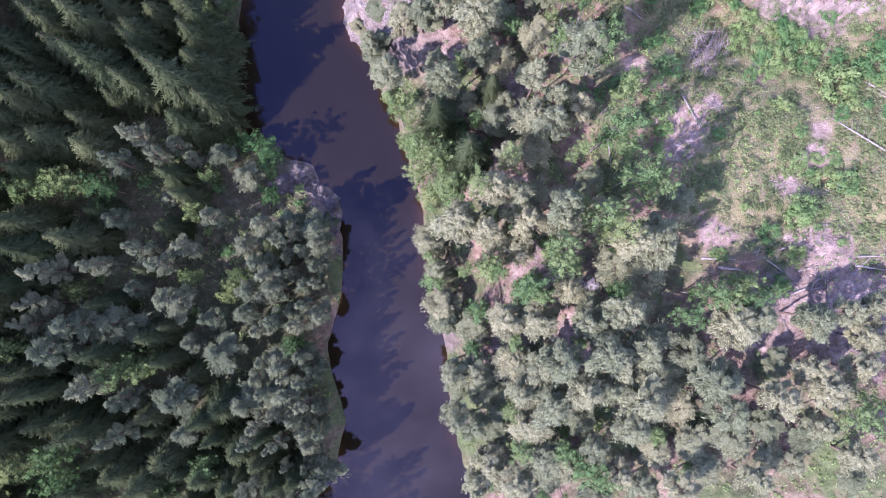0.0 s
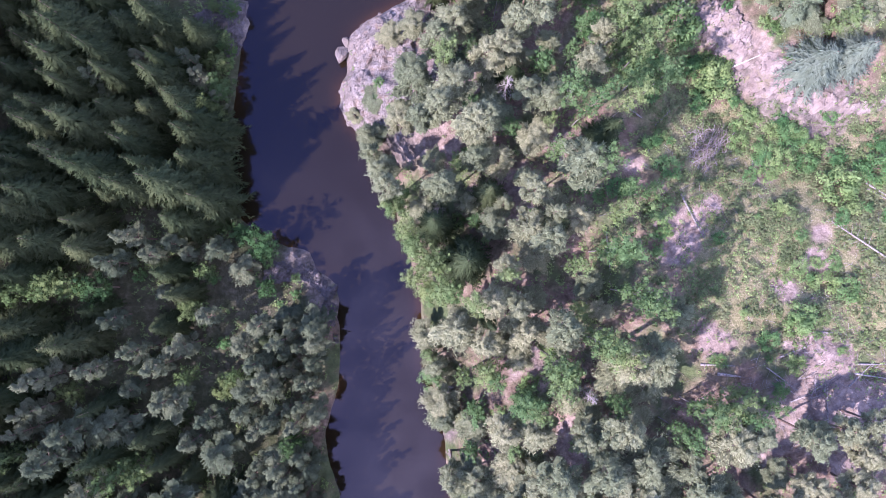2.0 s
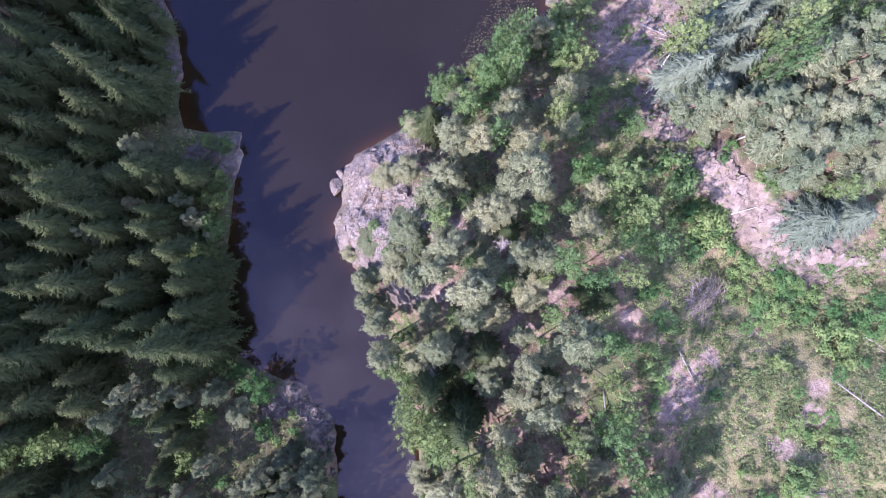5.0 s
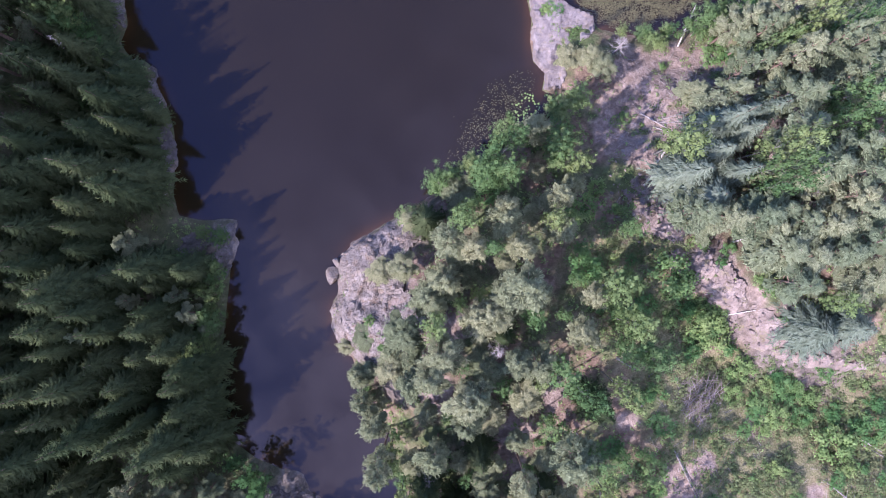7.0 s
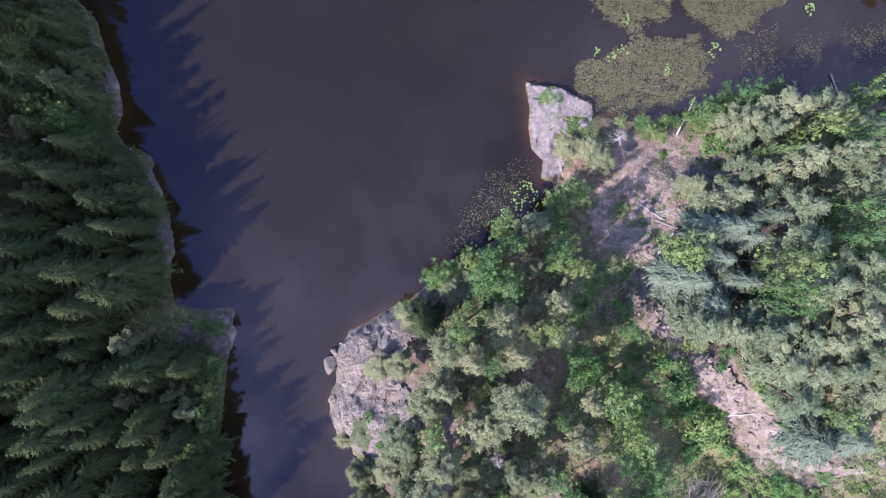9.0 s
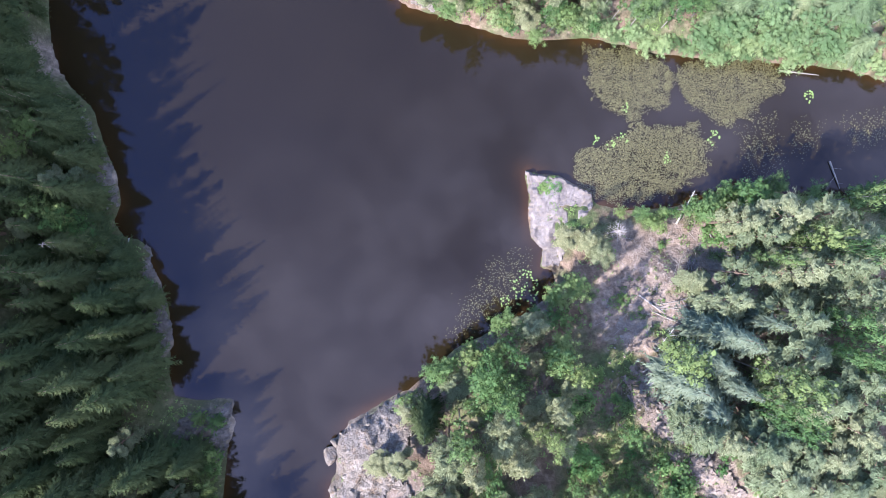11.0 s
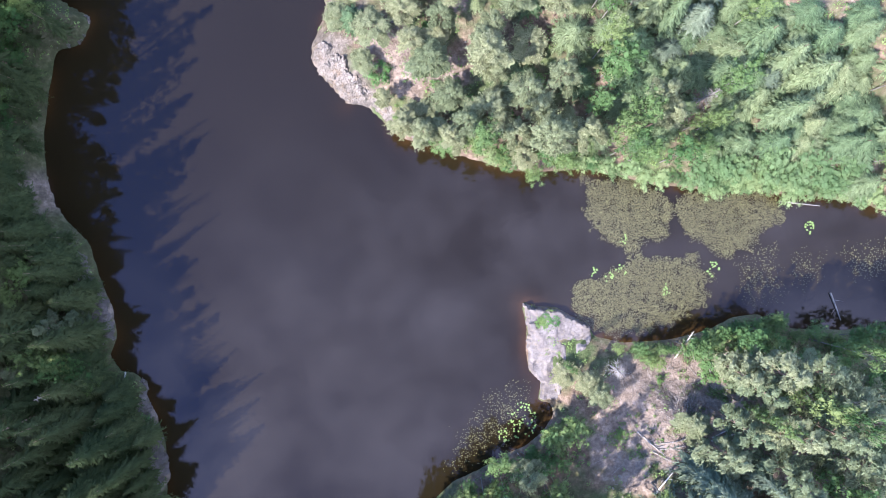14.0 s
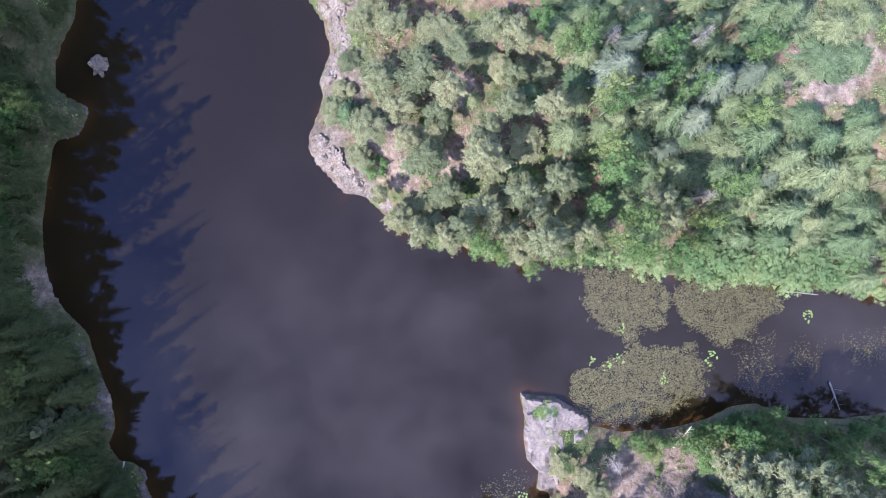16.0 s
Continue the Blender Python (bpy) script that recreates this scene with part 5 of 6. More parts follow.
def fill(kind, spots, gap, size, wide, where, seed, merge=False, back=1.5):
    """Trees of a kind strewn over rectangles (x0, x1, y0, y1, count), none nearer than gap to another."""
    rng = random.Random(seed)
    for x0, x1, y0, y1, count in spots:
        for _ in range(count * 4):
            if count <= 0:
                break
            x, y = rng.uniform(x0, x1), rng.uniform(y0, y1)
            if shore_at(x, y) < back or any(math.hypot(x - a, y - b) < gap for a, b in STOOD):
                continue
            STOOD.append((x, y))
            count -= 1
            h = rng.uniform(*size)
            if merge:
                WOODS.append((kind, x, y, h, wide * rng.uniform(0.85, 1.15)))
                continue
            plant(kind, x, y, h, wide * rng.uniform(0.85, 1.15), LABELS[kind][h > 11 if "pine" not in kind else False] + " " + where, KINDS[kind][7] + " trees " + where)


STOOD = [(row[0], row[1]) for _, rows, _ in STANDS for row in rows]
fill("spruce", [(-66, -53, -34, 20, 30), (-66, -52, 20, 60, 28)], 2.7, (15, 20), 2.1, "on the high west bank", 1)
fill("darkpine", [(-62, -50, 50, 90, 16), (-65, -56, 88, 146, 22)], 3.2, (18, 23), 3.0, "on the high west bank", 8, True)
fill("spruce", [(-66, -50, 55, 92, 40), (-66, -56, 88, 146, 22)], 2.3, (18, 23), 2.4, "on the high west bank", 7, True)
fill("spruce", [(-66, -18, -50, -37, 30)], 2.6, (15, 20), 2.2, "on the high west bank", 9, True)
fill("darkpine", [(-34, -16, -54, -37, 22)], 2.2, (16, 20), 2.6, "on the high west bank", 10, True)
fill("spruce", [(-54, -20, -34, 14, 30), (-54, -33, 22, 78, 30), (-53, -47, 80, 98, 6)], 2.1, (7, 12), 1.6, "under taller trees", 2, back=6.0)
fill("pine", [(49, 66, -34, 0, 14), (48, 68, 40, 78, 26), (8, 50, -40, -30, 6)], 2.9, (9, 13), 2.1, "behind the plateau", 3, True)
fill("pine", [(0, 28, -30, 10, 18), (-4, 22, 10, 50, 14), (18, 46, -26, -8, 6)], 2.5, (5, 8.5), 1.7, "among taller pines", 31)
fill("darkpine", [(-22, -16, -34, 6, 22)], 1.7, (12, 15), 1.6, "on the west shore", 36, back=0.7)
fill("darkpine", [(-25, -17, -34, 8, 16)], 1.5, (13.5, 16.5), 1.7, "on the west shore", 40, back=1.2)
fill("spruce", [(-66, -46, 92, 146, 70)], 1.5, (5, 9), 1.7, "on the shaded west bank", 37, True, back=0.8)
fill("spruce", [(-60, -48, 95, 146, 60)], 1.2, (3, 6), 1.4, "on the shaded west bank", 38, True, back=0.4)
fill("birch", [(0, 26, -28, 56, 34)], 2.2, (3.5, 6.5), 1.4, "among taller pines", 32)
fill("spruce", [(-92, -64, 30, 150, 95), (-88, -66, -40, 30, 40)], 3.0, (20, 25), 2.8, "on the high west bank", 33, True)
fill("spruce", [(-66, -46, 92, 146, 70), (-52, -38, 56, 92, 34)], 1.8, (3.5, 7), 1.5, "on the shaded west bank", 34, back=0.8)
fill("alder", [(-66, -46, 92, 146, 22), (-50, -38, 56, 92, 20), (-38, -28, 18, 52, 14)], 1.7, (2.5, 5), 1.3, "on the shaded west bank", 35, back=0.8)
fill("alder", [(-54, -20, -34, 14, 8)], 2.6, (6, 10), 1.7, "in the mixed wood", 14)
fill("birch", [(57, 66, 104, 116, 6)], 2.6, (6, 10), 1.7, "in the mixed wood", 4)
fill("lightspruce", [(58, 66, 102, 118, 8), (8, 54, 106, 140, 44)], 2.4, (7, 11), 2.0, "in the northern wood", 5)
fill("lightspruce", [(20, 43, 106, 140, 28), (43, 57, 106, 123, 12)], 1.9, (6, 9.5), 1.8, "in the northern wood", 39)
fill("pine", [(-10, 54, 138, 144, 10), (0, 20, -30, 40, 10)], 2.8, (7, 11), 2.0, "among the other pines", 6)


def far_woods():
    """The closed woods round the place: one mesh of many trees, of four shapes to a kind."""
    rng, shapes, out = random.Random(12), {}, {}
    mats = []
    for kind, x, y, h, r in WOODS:
        make, h0, r0, _, _, wood_mat, leaf_mat, _ = KINDS[kind]
        key = kind, rng.randrange(4)
        if key not in shapes:
            wood, (cv, cf, _) = make(900 + key[1] * 7 + len(kind))
            shapes[key] = wood, (cv, cf[np.random.default_rng(key[1]).random(len(cf)) < 0.38])
        z = ground_at(x, y) - 0.3
        a = rng.uniform(0, 6.28)
        turn = np.array([[math.cos(a), -math.sin(a), 0], [math.sin(a), math.cos(a), 0], [0, 0, 1]])
        for (v, f), mat in zip(shapes[key], (wood_mat, leaf_mat)):
            v = (np.array([tuple(p) for p in v], float) * (r / r0, r / r0, h / h0)) @ turn.T + (x, y, z)
            out.setdefault(mat.name, (mat, []))[1].append((v, f))
    verts, faces, slots, at = [], [], [], 0
    for n, (mat, pieces) in enumerate(out.values()):
        mats.append(mat)
        for v, f in pieces:
            verts.extend(v.tolist())
            faces.extend([tuple(int(i) + at for i in q) for q in f])
            slots.extend([n] * len(f))
            at += len(v)
    ob = link_mesh("far_woods", verts, faces, mats[0])
    for mat in mats[1:]:
        ob.data.materials.append(mat)
    ob.data.polygons.foreach_set("material_index", slots)
    tagged(ob, "dense dark conifer woods on the slopes around the lake", "woods", kind="stuff")


far_woods()
for x, y, h, r in [(44.0, 55.6, 10, 1.5), (34.5, 133.5, 9, 1.5), (17.4, -0.9, 9, 1.6), (7.7, 36.8, 9, 1.7), (-0.6, 38, 7, 1.5), (25.7, 77.5, 6, 1.8), (23.8, 134, 8, 1.6), (36.4, 114.1, 9, 1.8), (-49.2, 76.2, 11, 1.4), (-0.7, 20.7, 11, 1.9)]:
    plant("snag", x, y, h, r, "dead grey tree with bare branches", "dead trees")


# ---- rock ----
def outcrop(name, edge, rise, block, material, label, tilt=0.35, sharp=0.5, seed=1, step=0.28, floor=None, spread=1.0, loose=0, ragged=1.0):
    """Bare rock over a plan outline: tilted blocks with clefts between them, steep at the rim."""
    rng = np.random.default_rng(seed)
    pts = np.array(edge)
    pts = pts.mean(0) + (pts - pts.mean(0)) * spread
    edge = [tuple(p) for p in pts.tolist()]
    (x0, y0), (x1, y1) = pts.min(0) - 0.3, pts.max(0) + 0.3
    gx, gy = np.meshgrid(np.arange(x0, x1, step), np.arange(y0, y1, step))
    gx = gx + rng.uniform(-0.3, 0.3, gx.shape) * step
    gy = gy + rng.uniform(-0.3, 0.3, gy.shape) * step
    hit, d = inside(edge, gx, gy)
    d = np.where(hit, d, -d) + ragged * (0.8 * (smooth_noise(gx * 1.1, gy * 1.1, seed) - 0.5) + 0.6 * (smooth_noise(gx * 2.9, gy * 2.9, seed + 9) - 0.5))
    z = height(gx, gy) if floor is None else np.full(gx.shape, floor)
    swell = 1.6 * (smooth_noise(gx / block, gy / block, seed + 2) - 0.5) + 0.8 * (smooth_noise(gx * 2.3 / block, gy * 2.3 / block, seed + 3) - 0.5)
    turn = rng.uniform(0, 3.1)
    along = gx * math.cos(turn) + gy * math.sin(turn)
    level = (sharp * swell + tilt * 0.5 * along) / 0.42 + 0.9 * smooth_noise(gx * 0.9, gy * 0.9, seed + 4)
    step_up = np.floor(level) + np.clip((level - np.floor(level) - 0.72) / 0.28, 0, 1)
    blocks = 0.42 * step_up - tilt * 0.5 * along
    blocks = blocks - np.median(blocks) + ragged * (0.24 * (smooth_noise(gx * 2.2, gy * 2.2, seed + 5) - 0.5) + 0.16 * (smooth_noise(gx * 4.6, gy * 4.6, seed + 7) - 0.5))
    up = np.clip(d / 0.4, 0, 1) ** 0.6
    z = z + up * (rise + np.clip(blocks, -0.9, 0.9)) - 0.9 * (1 - up)
    keep = d > -0.3
    index = np.full(gx.shape, -1)
    index[keep] = np.arange(keep.sum())
    quad = np.stack([index[:-1, :-1], index[:-1, 1:], index[1:, 1:], index[1:, :-1]], -1).reshape(-1, 4)
    quad = quad[(quad >= 0).all(1)]
    flat = np.stack([gx[keep], gy[keep], z[keep]], -1)
    if not loose:
        return tagged(link_mesh(name, flat.tolist(), quad.tolist(), material), label, "rock", "bare rocks by the lake")
    ob = new(name)
    link_mesh("bedrock", flat.tolist(), quad.tolist(), material, ob)
    chosen = flat[rng.permutation(np.nonzero(d[keep] > 0.8)[0])[:loose]]
    for k, p in enumerate(chosen):
        size = rng.uniform(0.22, 0.75)
        block_mesh = angular(seed * 7 + k % 6)
        piece = new("rock_block", block_mesh)
        if not block_mesh.materials:
            block_mesh.materials.append(material)
        piece.parent = ob
        piece.matrix_basis = pose(*p, rng.normal(0, 14), rng.normal(0, 14), rng.uniform(0, 360)) @ Matrix.Diagonal((size, size * rng.uniform(0.5, 0.9), size * rng.uniform(0.35, 0.7), 1))
    return tagged(ob, label, "rock", "bare rocks by the lake")


BLOCKS = {}


def angular(seed, faces=11, depth=0.5, fine=2):
    """The mesh of a broken block, one metre in radius: a lump cut by flat faces."""
    if (seed, fine) in BLOCKS:
        return BLOCKS[seed, fine]
    rng = np.random.default_rng(seed)
    bm = bmesh.new()
    bmesh.ops.create_icosphere(bm, subdivisions=fine, radius=1.0)
    cuts = rng.normal(size=(faces, 3))
    cuts /= np.linalg.norm(cuts, axis=1, keepdims=True)
    for v in bm.verts:
        p = np.array(v.co)
        for c in cuts:
            over = p @ c - depth
            if over > 0:
                p = p - c * over * 0.92
        v.co = Vector(p) * (1 + 0.06 * noise.noise(v.co * 3))
    BLOCKS[seed, fine] = bpy.data.meshes.new("block")
    bm.to_mesh(BLOCKS[seed, fine])
    bm.free()
    return BLOCKS[seed, fine]


HEADLAND = [(-15.8, 39.0), (-15.1, 41.5), (-14.0, 43.4), (-14.7, 46.5), (-13.0, 49.0), (-10.0, 50.9), (-6.8, 52.9), (-3.9, 53.9), (-0.8, 53.7), (-0.3, 51.7),
    (-3.3, 48.8), (-4.7, 45.2), (-2.8, 41.7), (-1.4, 38.9), (-3.1, 35.5), (-6.2, 33.9), (-11.4, 33.6), (-14.2, 35.4)]
NORTH_TIP = [(-17.0, 123.1), (-15.8, 119.5), (-12.6, 116.2), (-8.5, 114.7), (-5.3, 112.0), (-3.3, 110.4), (0.4, 109.6), (1.2, 110.3), (-3.1, 112.7), (-7.4, 116.7),
    (-10.9, 119.8), (-12.9, 123.1), (-15.1, 123.8)]
NORTH_SIDE = [(-17.2, 144.9), (-14.4, 140.2), (-13.4, 136.1), (-15.5, 131.3), (-14.7, 130.4), (-12.0, 131.3), (-11.0, 134.2), (-9.7, 136.3), (-8.0, 139.1), (-8.3, 142.9)]
WEST_POINT = [(-27.0, 12.7), (-23.9, 15.1), (-20.9, 16.2), (-17.8, 13.4), (-15.5, 11.3), (-15.1, 7.1), (-15.1, 3.0), (-16.1, 2.9), (-16.7, 7.0), (-19.2, 11.0), (-22.9, 11.5), (-26.0, 11.1)]
WEST_LEDGE = [(-37.3, 51.1), (-31.8, 53.2), (-29.2, 53.2), (-29.2, 49.8), (-30.2, 46.7), (-30.9, 43.5), (-33.2, 45.6), (-37.5, 45.9)]
SHADED_LEDGE = [(-42.2, 76.5), (-39.6, 75.1), (-40.8, 72.6), (-39.6, 70.6), (-38.6, 66.9), (-38.0, 62.3), (-39.1, 59.4), (-41.6, 59.9), (-43.2, 63.5), (-41.8, 68.8), (-42.5, 73.8)]
SHADED_ROCK = [(-45.4, 81.7), (-45.8, 85.4), (-47.3, 89.2), (-49.0, 93.6), (-51.0, 98.2), (-51.6, 94.7), (-50.9, 89.9), (-49.6, 85.8), (-48, 80.7)]
SCARP = [(29.4, 48.4), (32.9, 44.6), (37.8, 39.3), (40.2, 36.4), (44.5, 33.9), (50.0, 33.4), (56.1, 34.5), (56.0, 36.2), (49.3, 35.6), (46.5, 38.1), (42.8, 40.9),
    (39.4, 43.6), (36.4, 48.2), (34.5, 49.3), (30.8, 49.2)]
RUBBLE = [(25.2, 57.5), (26.0, 54.0), (28.4, 51.7), (30.8, 49.8), (31.2, 53.8), (30.2, 58.3), (27.5, 60)]
ISLET = [(15.5, 72.3), (15.9, 75.0), (14.1, 76.7), (13.7, 80.0), (13.9, 82.9), (13.1, 86.8), (15.0, 86.0), (18.3, 85.8), (19.9, 84.9), (22.8, 83.3), (23.6, 81.6), (22.4, 79.6), (19.9, 78.2), (19.1, 74.6), (18.3, 72.3)]
outcrop("rock_headland", HEADLAND, 0.45, 2.6, ROCK, "pale fractured granite headland with mossy clefts", 0.3, 0.6, 11, spread=1.07, loose=42)
outcrop("rock_shore", NORTH_TIP, 0.35, 3.0, ROCK, "pale granite shore cliff below pines", 0.3, 0.6, 12, spread=1.04, loose=16)
outcrop("rock_shore", NORTH_SIDE, 0.3, 2.4, ROCK, "broken pale granite slope above dark water", 0.3, 0.6, 13, spread=1.04, loose=18)
outcrop("rock_point", WEST_POINT, 0.25, 2.6, DIMMED_GREY_ROCK, "low grey granite point with pink patches", 0.25, 0.5, 14, loose=34)
outcrop("rock_ledge", WEST_LEDGE, 0.25, 3.4, DIMMED_GREY_ROCK, "flat grey granite ledge in tree shade", 0.2, 0.5, 15, loose=46)
outcrop("rock_ledge", SHADED_LEDGE, 0.25, 2.2, DIMMED_GREY_ROCK, "narrow grey granite ledge along shaded shore", 0.25, 0.55, 16, loose=44)
outcrop("rock_dome", SHADED_ROCK, 0.4, 3.0, DIMMED_GREY_ROCK, "rounded grey granite dome in deep shade", 0.2, 0.5, 17, loose=18)
outcrop("rock_scarp", SCARP, 0.3, 1.8, SCREE, "broken pale rock scarp below the east hill", 0.3, 0.4, 18, loose=110)
outcrop("rubble_slope", RUBBLE, 0.05, 1.4, SCREE, "slope of pale rubble and sandy soil", 0.2, 0.18, 19, loose=70)
outcrop("rock_islet", ISLET, 1.35, 4.5, PALE_ROCK, "smooth pale granite islet with a grassy tuft", 0.16, 0.45, 20, step=0.2, floor=0.0, ragged=0.45)
outcrop("rock", [(-52.6, 129.1), (-51.7, 129.6), (-49.2, 128.8), (-48.4, 127.9), (-50.0, 124.5), (-53.3, 123.8)], 0.5, 2.0, DIMMED_GREY_ROCK, "large shaded rock on the west shore", 0.15, 0.2, 21, floor=0.0)
outcrop("rock", [(-48.1, 132.6), (-48.5, 134.7), (-47.2, 135.9), (-45.9, 135.4), (-45.8, 133.6), (-46.7, 132.6)], 0.9, 2.5, ROCK, "small pale rock standing in the water", 0.15, 0.2, 22, floor=0.0, step=0.16)
outcrop("rock", [(0.7, -11.4), (2.0, -12.2), (2.3, -15.4), (1.4, -17.5), (0.9, -14.3)], 0.4, 1.2, ROCK, "pale rock face at the gorge edge", 0.25, 0.3, 23)
outcrop("rock", [(-1.4, -1.5), (0.4, -1.0), (1.8, -2.6), (1.2, -4.6), (-0.6, -4.3)], 0.4, 1.2, ROCK, "pale rock face at the gorge edge", 0.25, 0.3, 24)
outcrop("rock", [(1.5, -20.1), (4.4, -17.5), (5.2, -19.3), (2.7, -22.0)], 0.4, 1.2, ROCK, "pale rock face at the gorge edge", 0.25, 0.3, 25)


def stone(seed, x, y, size, material, label, sink=0.3, flat=0.7, z=None, name="boulder", turn=0.0):
    """A boulder: a lump cut by flat faces."""
    me = angular(seed, fine=3 if size > 0.7 else 2)
    if not me.materials:
        me.materials.append(material)
    ob = new(name, me)
    ground = ground_at(x, y) if z is None else z
    ob.matrix_basis = pose(x, y, ground + size * flat * (1 - sink) * 0.72 - 0.1, 0, 0, turn) @ Matrix.Diagonal((size, size * 0.8, size * flat, 1))
    return tagged(ob, label, "boulder" if size > 0.7 else "stone", "boulders and stones")


stone(31, -15.4, 45.2, 1.5, ROCK, "grey block of rock standing in the lake", 0.2, 0.95, z=0.0, turn=60)
stone(32, -14.4, 47.1, 1.0, ROCK, "grey boulder leaning on the headland", 0.2, 1.0, z=0.3)
STONES = random.Random(5)
for x0, x1, y0, y1, count in [(40, 50, -6, 14, 26), (36, 54, 32, 40, 26), (24, 33, 50, 70, 26), (22, 36, 16, 30, 14), (10, 28, -10, 12, 16), (28, 40, 62, 74, 40), (24, 31, 50, 62, 30), (-8, 6, 116, 126, 10), (48, 52, 123, 128, 8), (52, 56, 128, 134, 8), (43, 46, 134, 138, 6), (-28, -17, 2, 14, 8)]:
    for _ in range(count):
        x, y, s = STONES.uniform(x0, x1), STONES.uniform(y0, y1), STONES.uniform(0.14, 0.42)
        stone(STONES.randrange(40, 52), x, y, s, ROCK, "pale stone lying in the undergrowth", 0.4, 0.65, name="stone", turn=STONES.uniform(0, 360))


# ---- fallen wood ----
def log(x0, y0, x1, y1, thick, material, label, boughs=0, lift=0.0, top=0.0):
    """A fallen stem from its butt to its tip, with stubs or bare boughs on it."""
    rng = random.Random(int(x0 * 31 + y0 * 17))
    za, zb = (max(0.0, ground_at(x, y)) for x, y in ((x0, y0), (x1, y1)))
    a, b = Vector((x0, y0, za + thick + lift)), Vector((x1, y1, zb + thick + top))
    mid = (a + b) / 2
    under = ground_at(mid.x, mid.y) + thick * 0.8
    mid.z = max(mid.z, under)
    ob = new("fallen_log")
    v, f = tube([a, (a + mid) / 2, mid, (mid + b) / 2, b], [thick, thick * 0.92, thick * 0.8, thick * 0.62, thick * 0.35], 8)
    link_mesh("stem", v, f, material, ob)
    way = (b - a).normalized()
    for k in range(boughs):
        p = a.lerp(b, 0.25 + 0.72 * (k + rng.random()) / boughs)
        side = way.cross(Vector((0, 0, 1))) * (1 if k % 2 else -1)
        reach = rng.uniform(0.5, 1.4) * (1.2 - 0.6 * k / boughs)
        tip = p + (side * 0.9 + way * 0.5 + Vector((0, 0, rng.uniform(0.0, 0.5)))).normalized() * reach
        v, f = tube([p, tip], [thick * 0.28, thick * 0.1], 4)
        link_mesh("bough", v, f, material, ob)
    return tagged(ob, label, "log", "fallen logs")


BARE = "weathered grey fallen log lying in the clearing"
for row in [(30.1, 23.8, 32.6, 18.0, 0.13), (30.5, 23.4, 32.8, 18.3, 0.07), (20.8, 18.6, 21.3, 13.9, 0.1), (23.0, 35.3, 25.6, 33.7, 0.18), (53.4, 25.3, 55.8, 23.8, 0.14), (53.6, 24.6, 56.0, 23.2, 0.12),
            (31.7, 2.5, 35.8, 2.4, 0.16), (33.7, 1.4, 36.5, 1.1, 0.2), (49.7, 1.8, 53.4, 1.3, 0.13), (50, 2.9, 53.2, 3, 0.13), (27.3, 32.7, 30.1, 35.6, 0.12), (42.4, -1.8, 45.6, -0.3, 0.12)]:
    log(*row, DEAD, BARE)
SLASH = random.Random(23)
for _ in range(18):
    x, y, a, run = SLASH.uniform(39, 56), SLASH.uniform(-9, 5), SLASH.gauss(0.3, 0.9), SLASH.uniform(2.2, 5.5)
    log(x, y, x + run * math.cos(a), y + run * math.sin(a), SLASH.uniform(0.05, 0.1), DEAD if SLASH.random() < 0.6 else BRUSH, "thin fallen stem among cut branches and soil", SLASH.randrange(5))
log(41.9, 6.8, 47.9, 6.7, 0.13, DEAD, "grey fallen spruce with bare branch stubs", 12)
log(53.8, 15.8, 48.0, 20.6, 0.11, DEAD, "grey fallen spruce with a bare twiggy top", 16)
log(47.5, 13.4, 49.8, 10.4, 0.1, DEAD, "grey fallen branch with side twigs", 8)
for row in [(29.3, 56.3, 32.4, 60.2, 0.17), (30.3, 61.0, 32.3, 64.3, 0.13), (30.7, 53.4, 33.2, 57.9, 0.13), (37.9, 67.9, 42.6, 70.3, 0.14), (38.2, 67.3, 42.4, 69.6, 0.11), (37.0, 65.1, 41.3, 66.3, 0.11), (38.4, 68.4, 42.0, 71.2, 0.1)]:
    log(*row, PALE_BARK, "white birch stem leaning over the slope", 3, 0.1, 2.0)
for row in [(42.4, 37.5, 46.0, 37.3, 0.17), (42.5, 37.8, 45.4, 38.7, 0.17), (43.0, 37.9, 45.8, 40.2, 0.14), (35.9, 40.1, 40.1, 41.5, 0.1), (37.5, 50.0, 40.5, 51.1, 0.12)]:
    log(*row, PALE_BARK, "pale fallen stem on the rock scarp", 0, 0.05, 0.5)
for row in [(29.0, 68.5, 31.9, 66.0, 0.16), (31.2, 66.8, 37.0, 68.9, 0.11), (30.9, 67.2, 35.9, 68.3, 0.09), (31.2, 66.5, 36.5, 67.5, 0.1), (31.0, 66.9, 36.6, 66.4, 0.09), (30.6, 66.2, 34.0, 64.6, 0.09)]:
    log(*row, DEAD, "bleached fallen stem on the bare slope", 4, 0.1, 0.3)
log(39.5, 77.9, 40.0, 75.6, 0.14, DEAD, "short grey log on brown soil")
log(43.9, 77.9, 46.6, 80.1, 0.2, DEAD, "thick grey stump log on the bank")
log(-44.3, 77.0, -43.4, 69.5, 0.13, PALE_BARK, "long pale pole lying along the shaded shore")
log(57.9, 87.6, 59.4, 83.6, 0.16, DEAD, "pale dead stem leaning into the water", 3)
log(50.6, 100.9, 56.4, 100.2, 0.13, DEAD, "long bleached log floating by the shore")
for row in [(29.5, 56.6, 32.1, 60.4, 0.2), (30.6, 52.8, 35.6, 57.6, 0.14), (30.2, 54.2, 36.4, 58.4, 0.11), (28.8, 58.0, 31.0, 61.4, 0.12)]:
    log(*row, PALE_BARK, "pale bare stem leaning up the rubble slope", 2, 0.1, 2.6)
log(29.0, 47.4, 32.4, 45.9, 0.1, DEAD, "thin pale fallen stem among shrubs", 2)
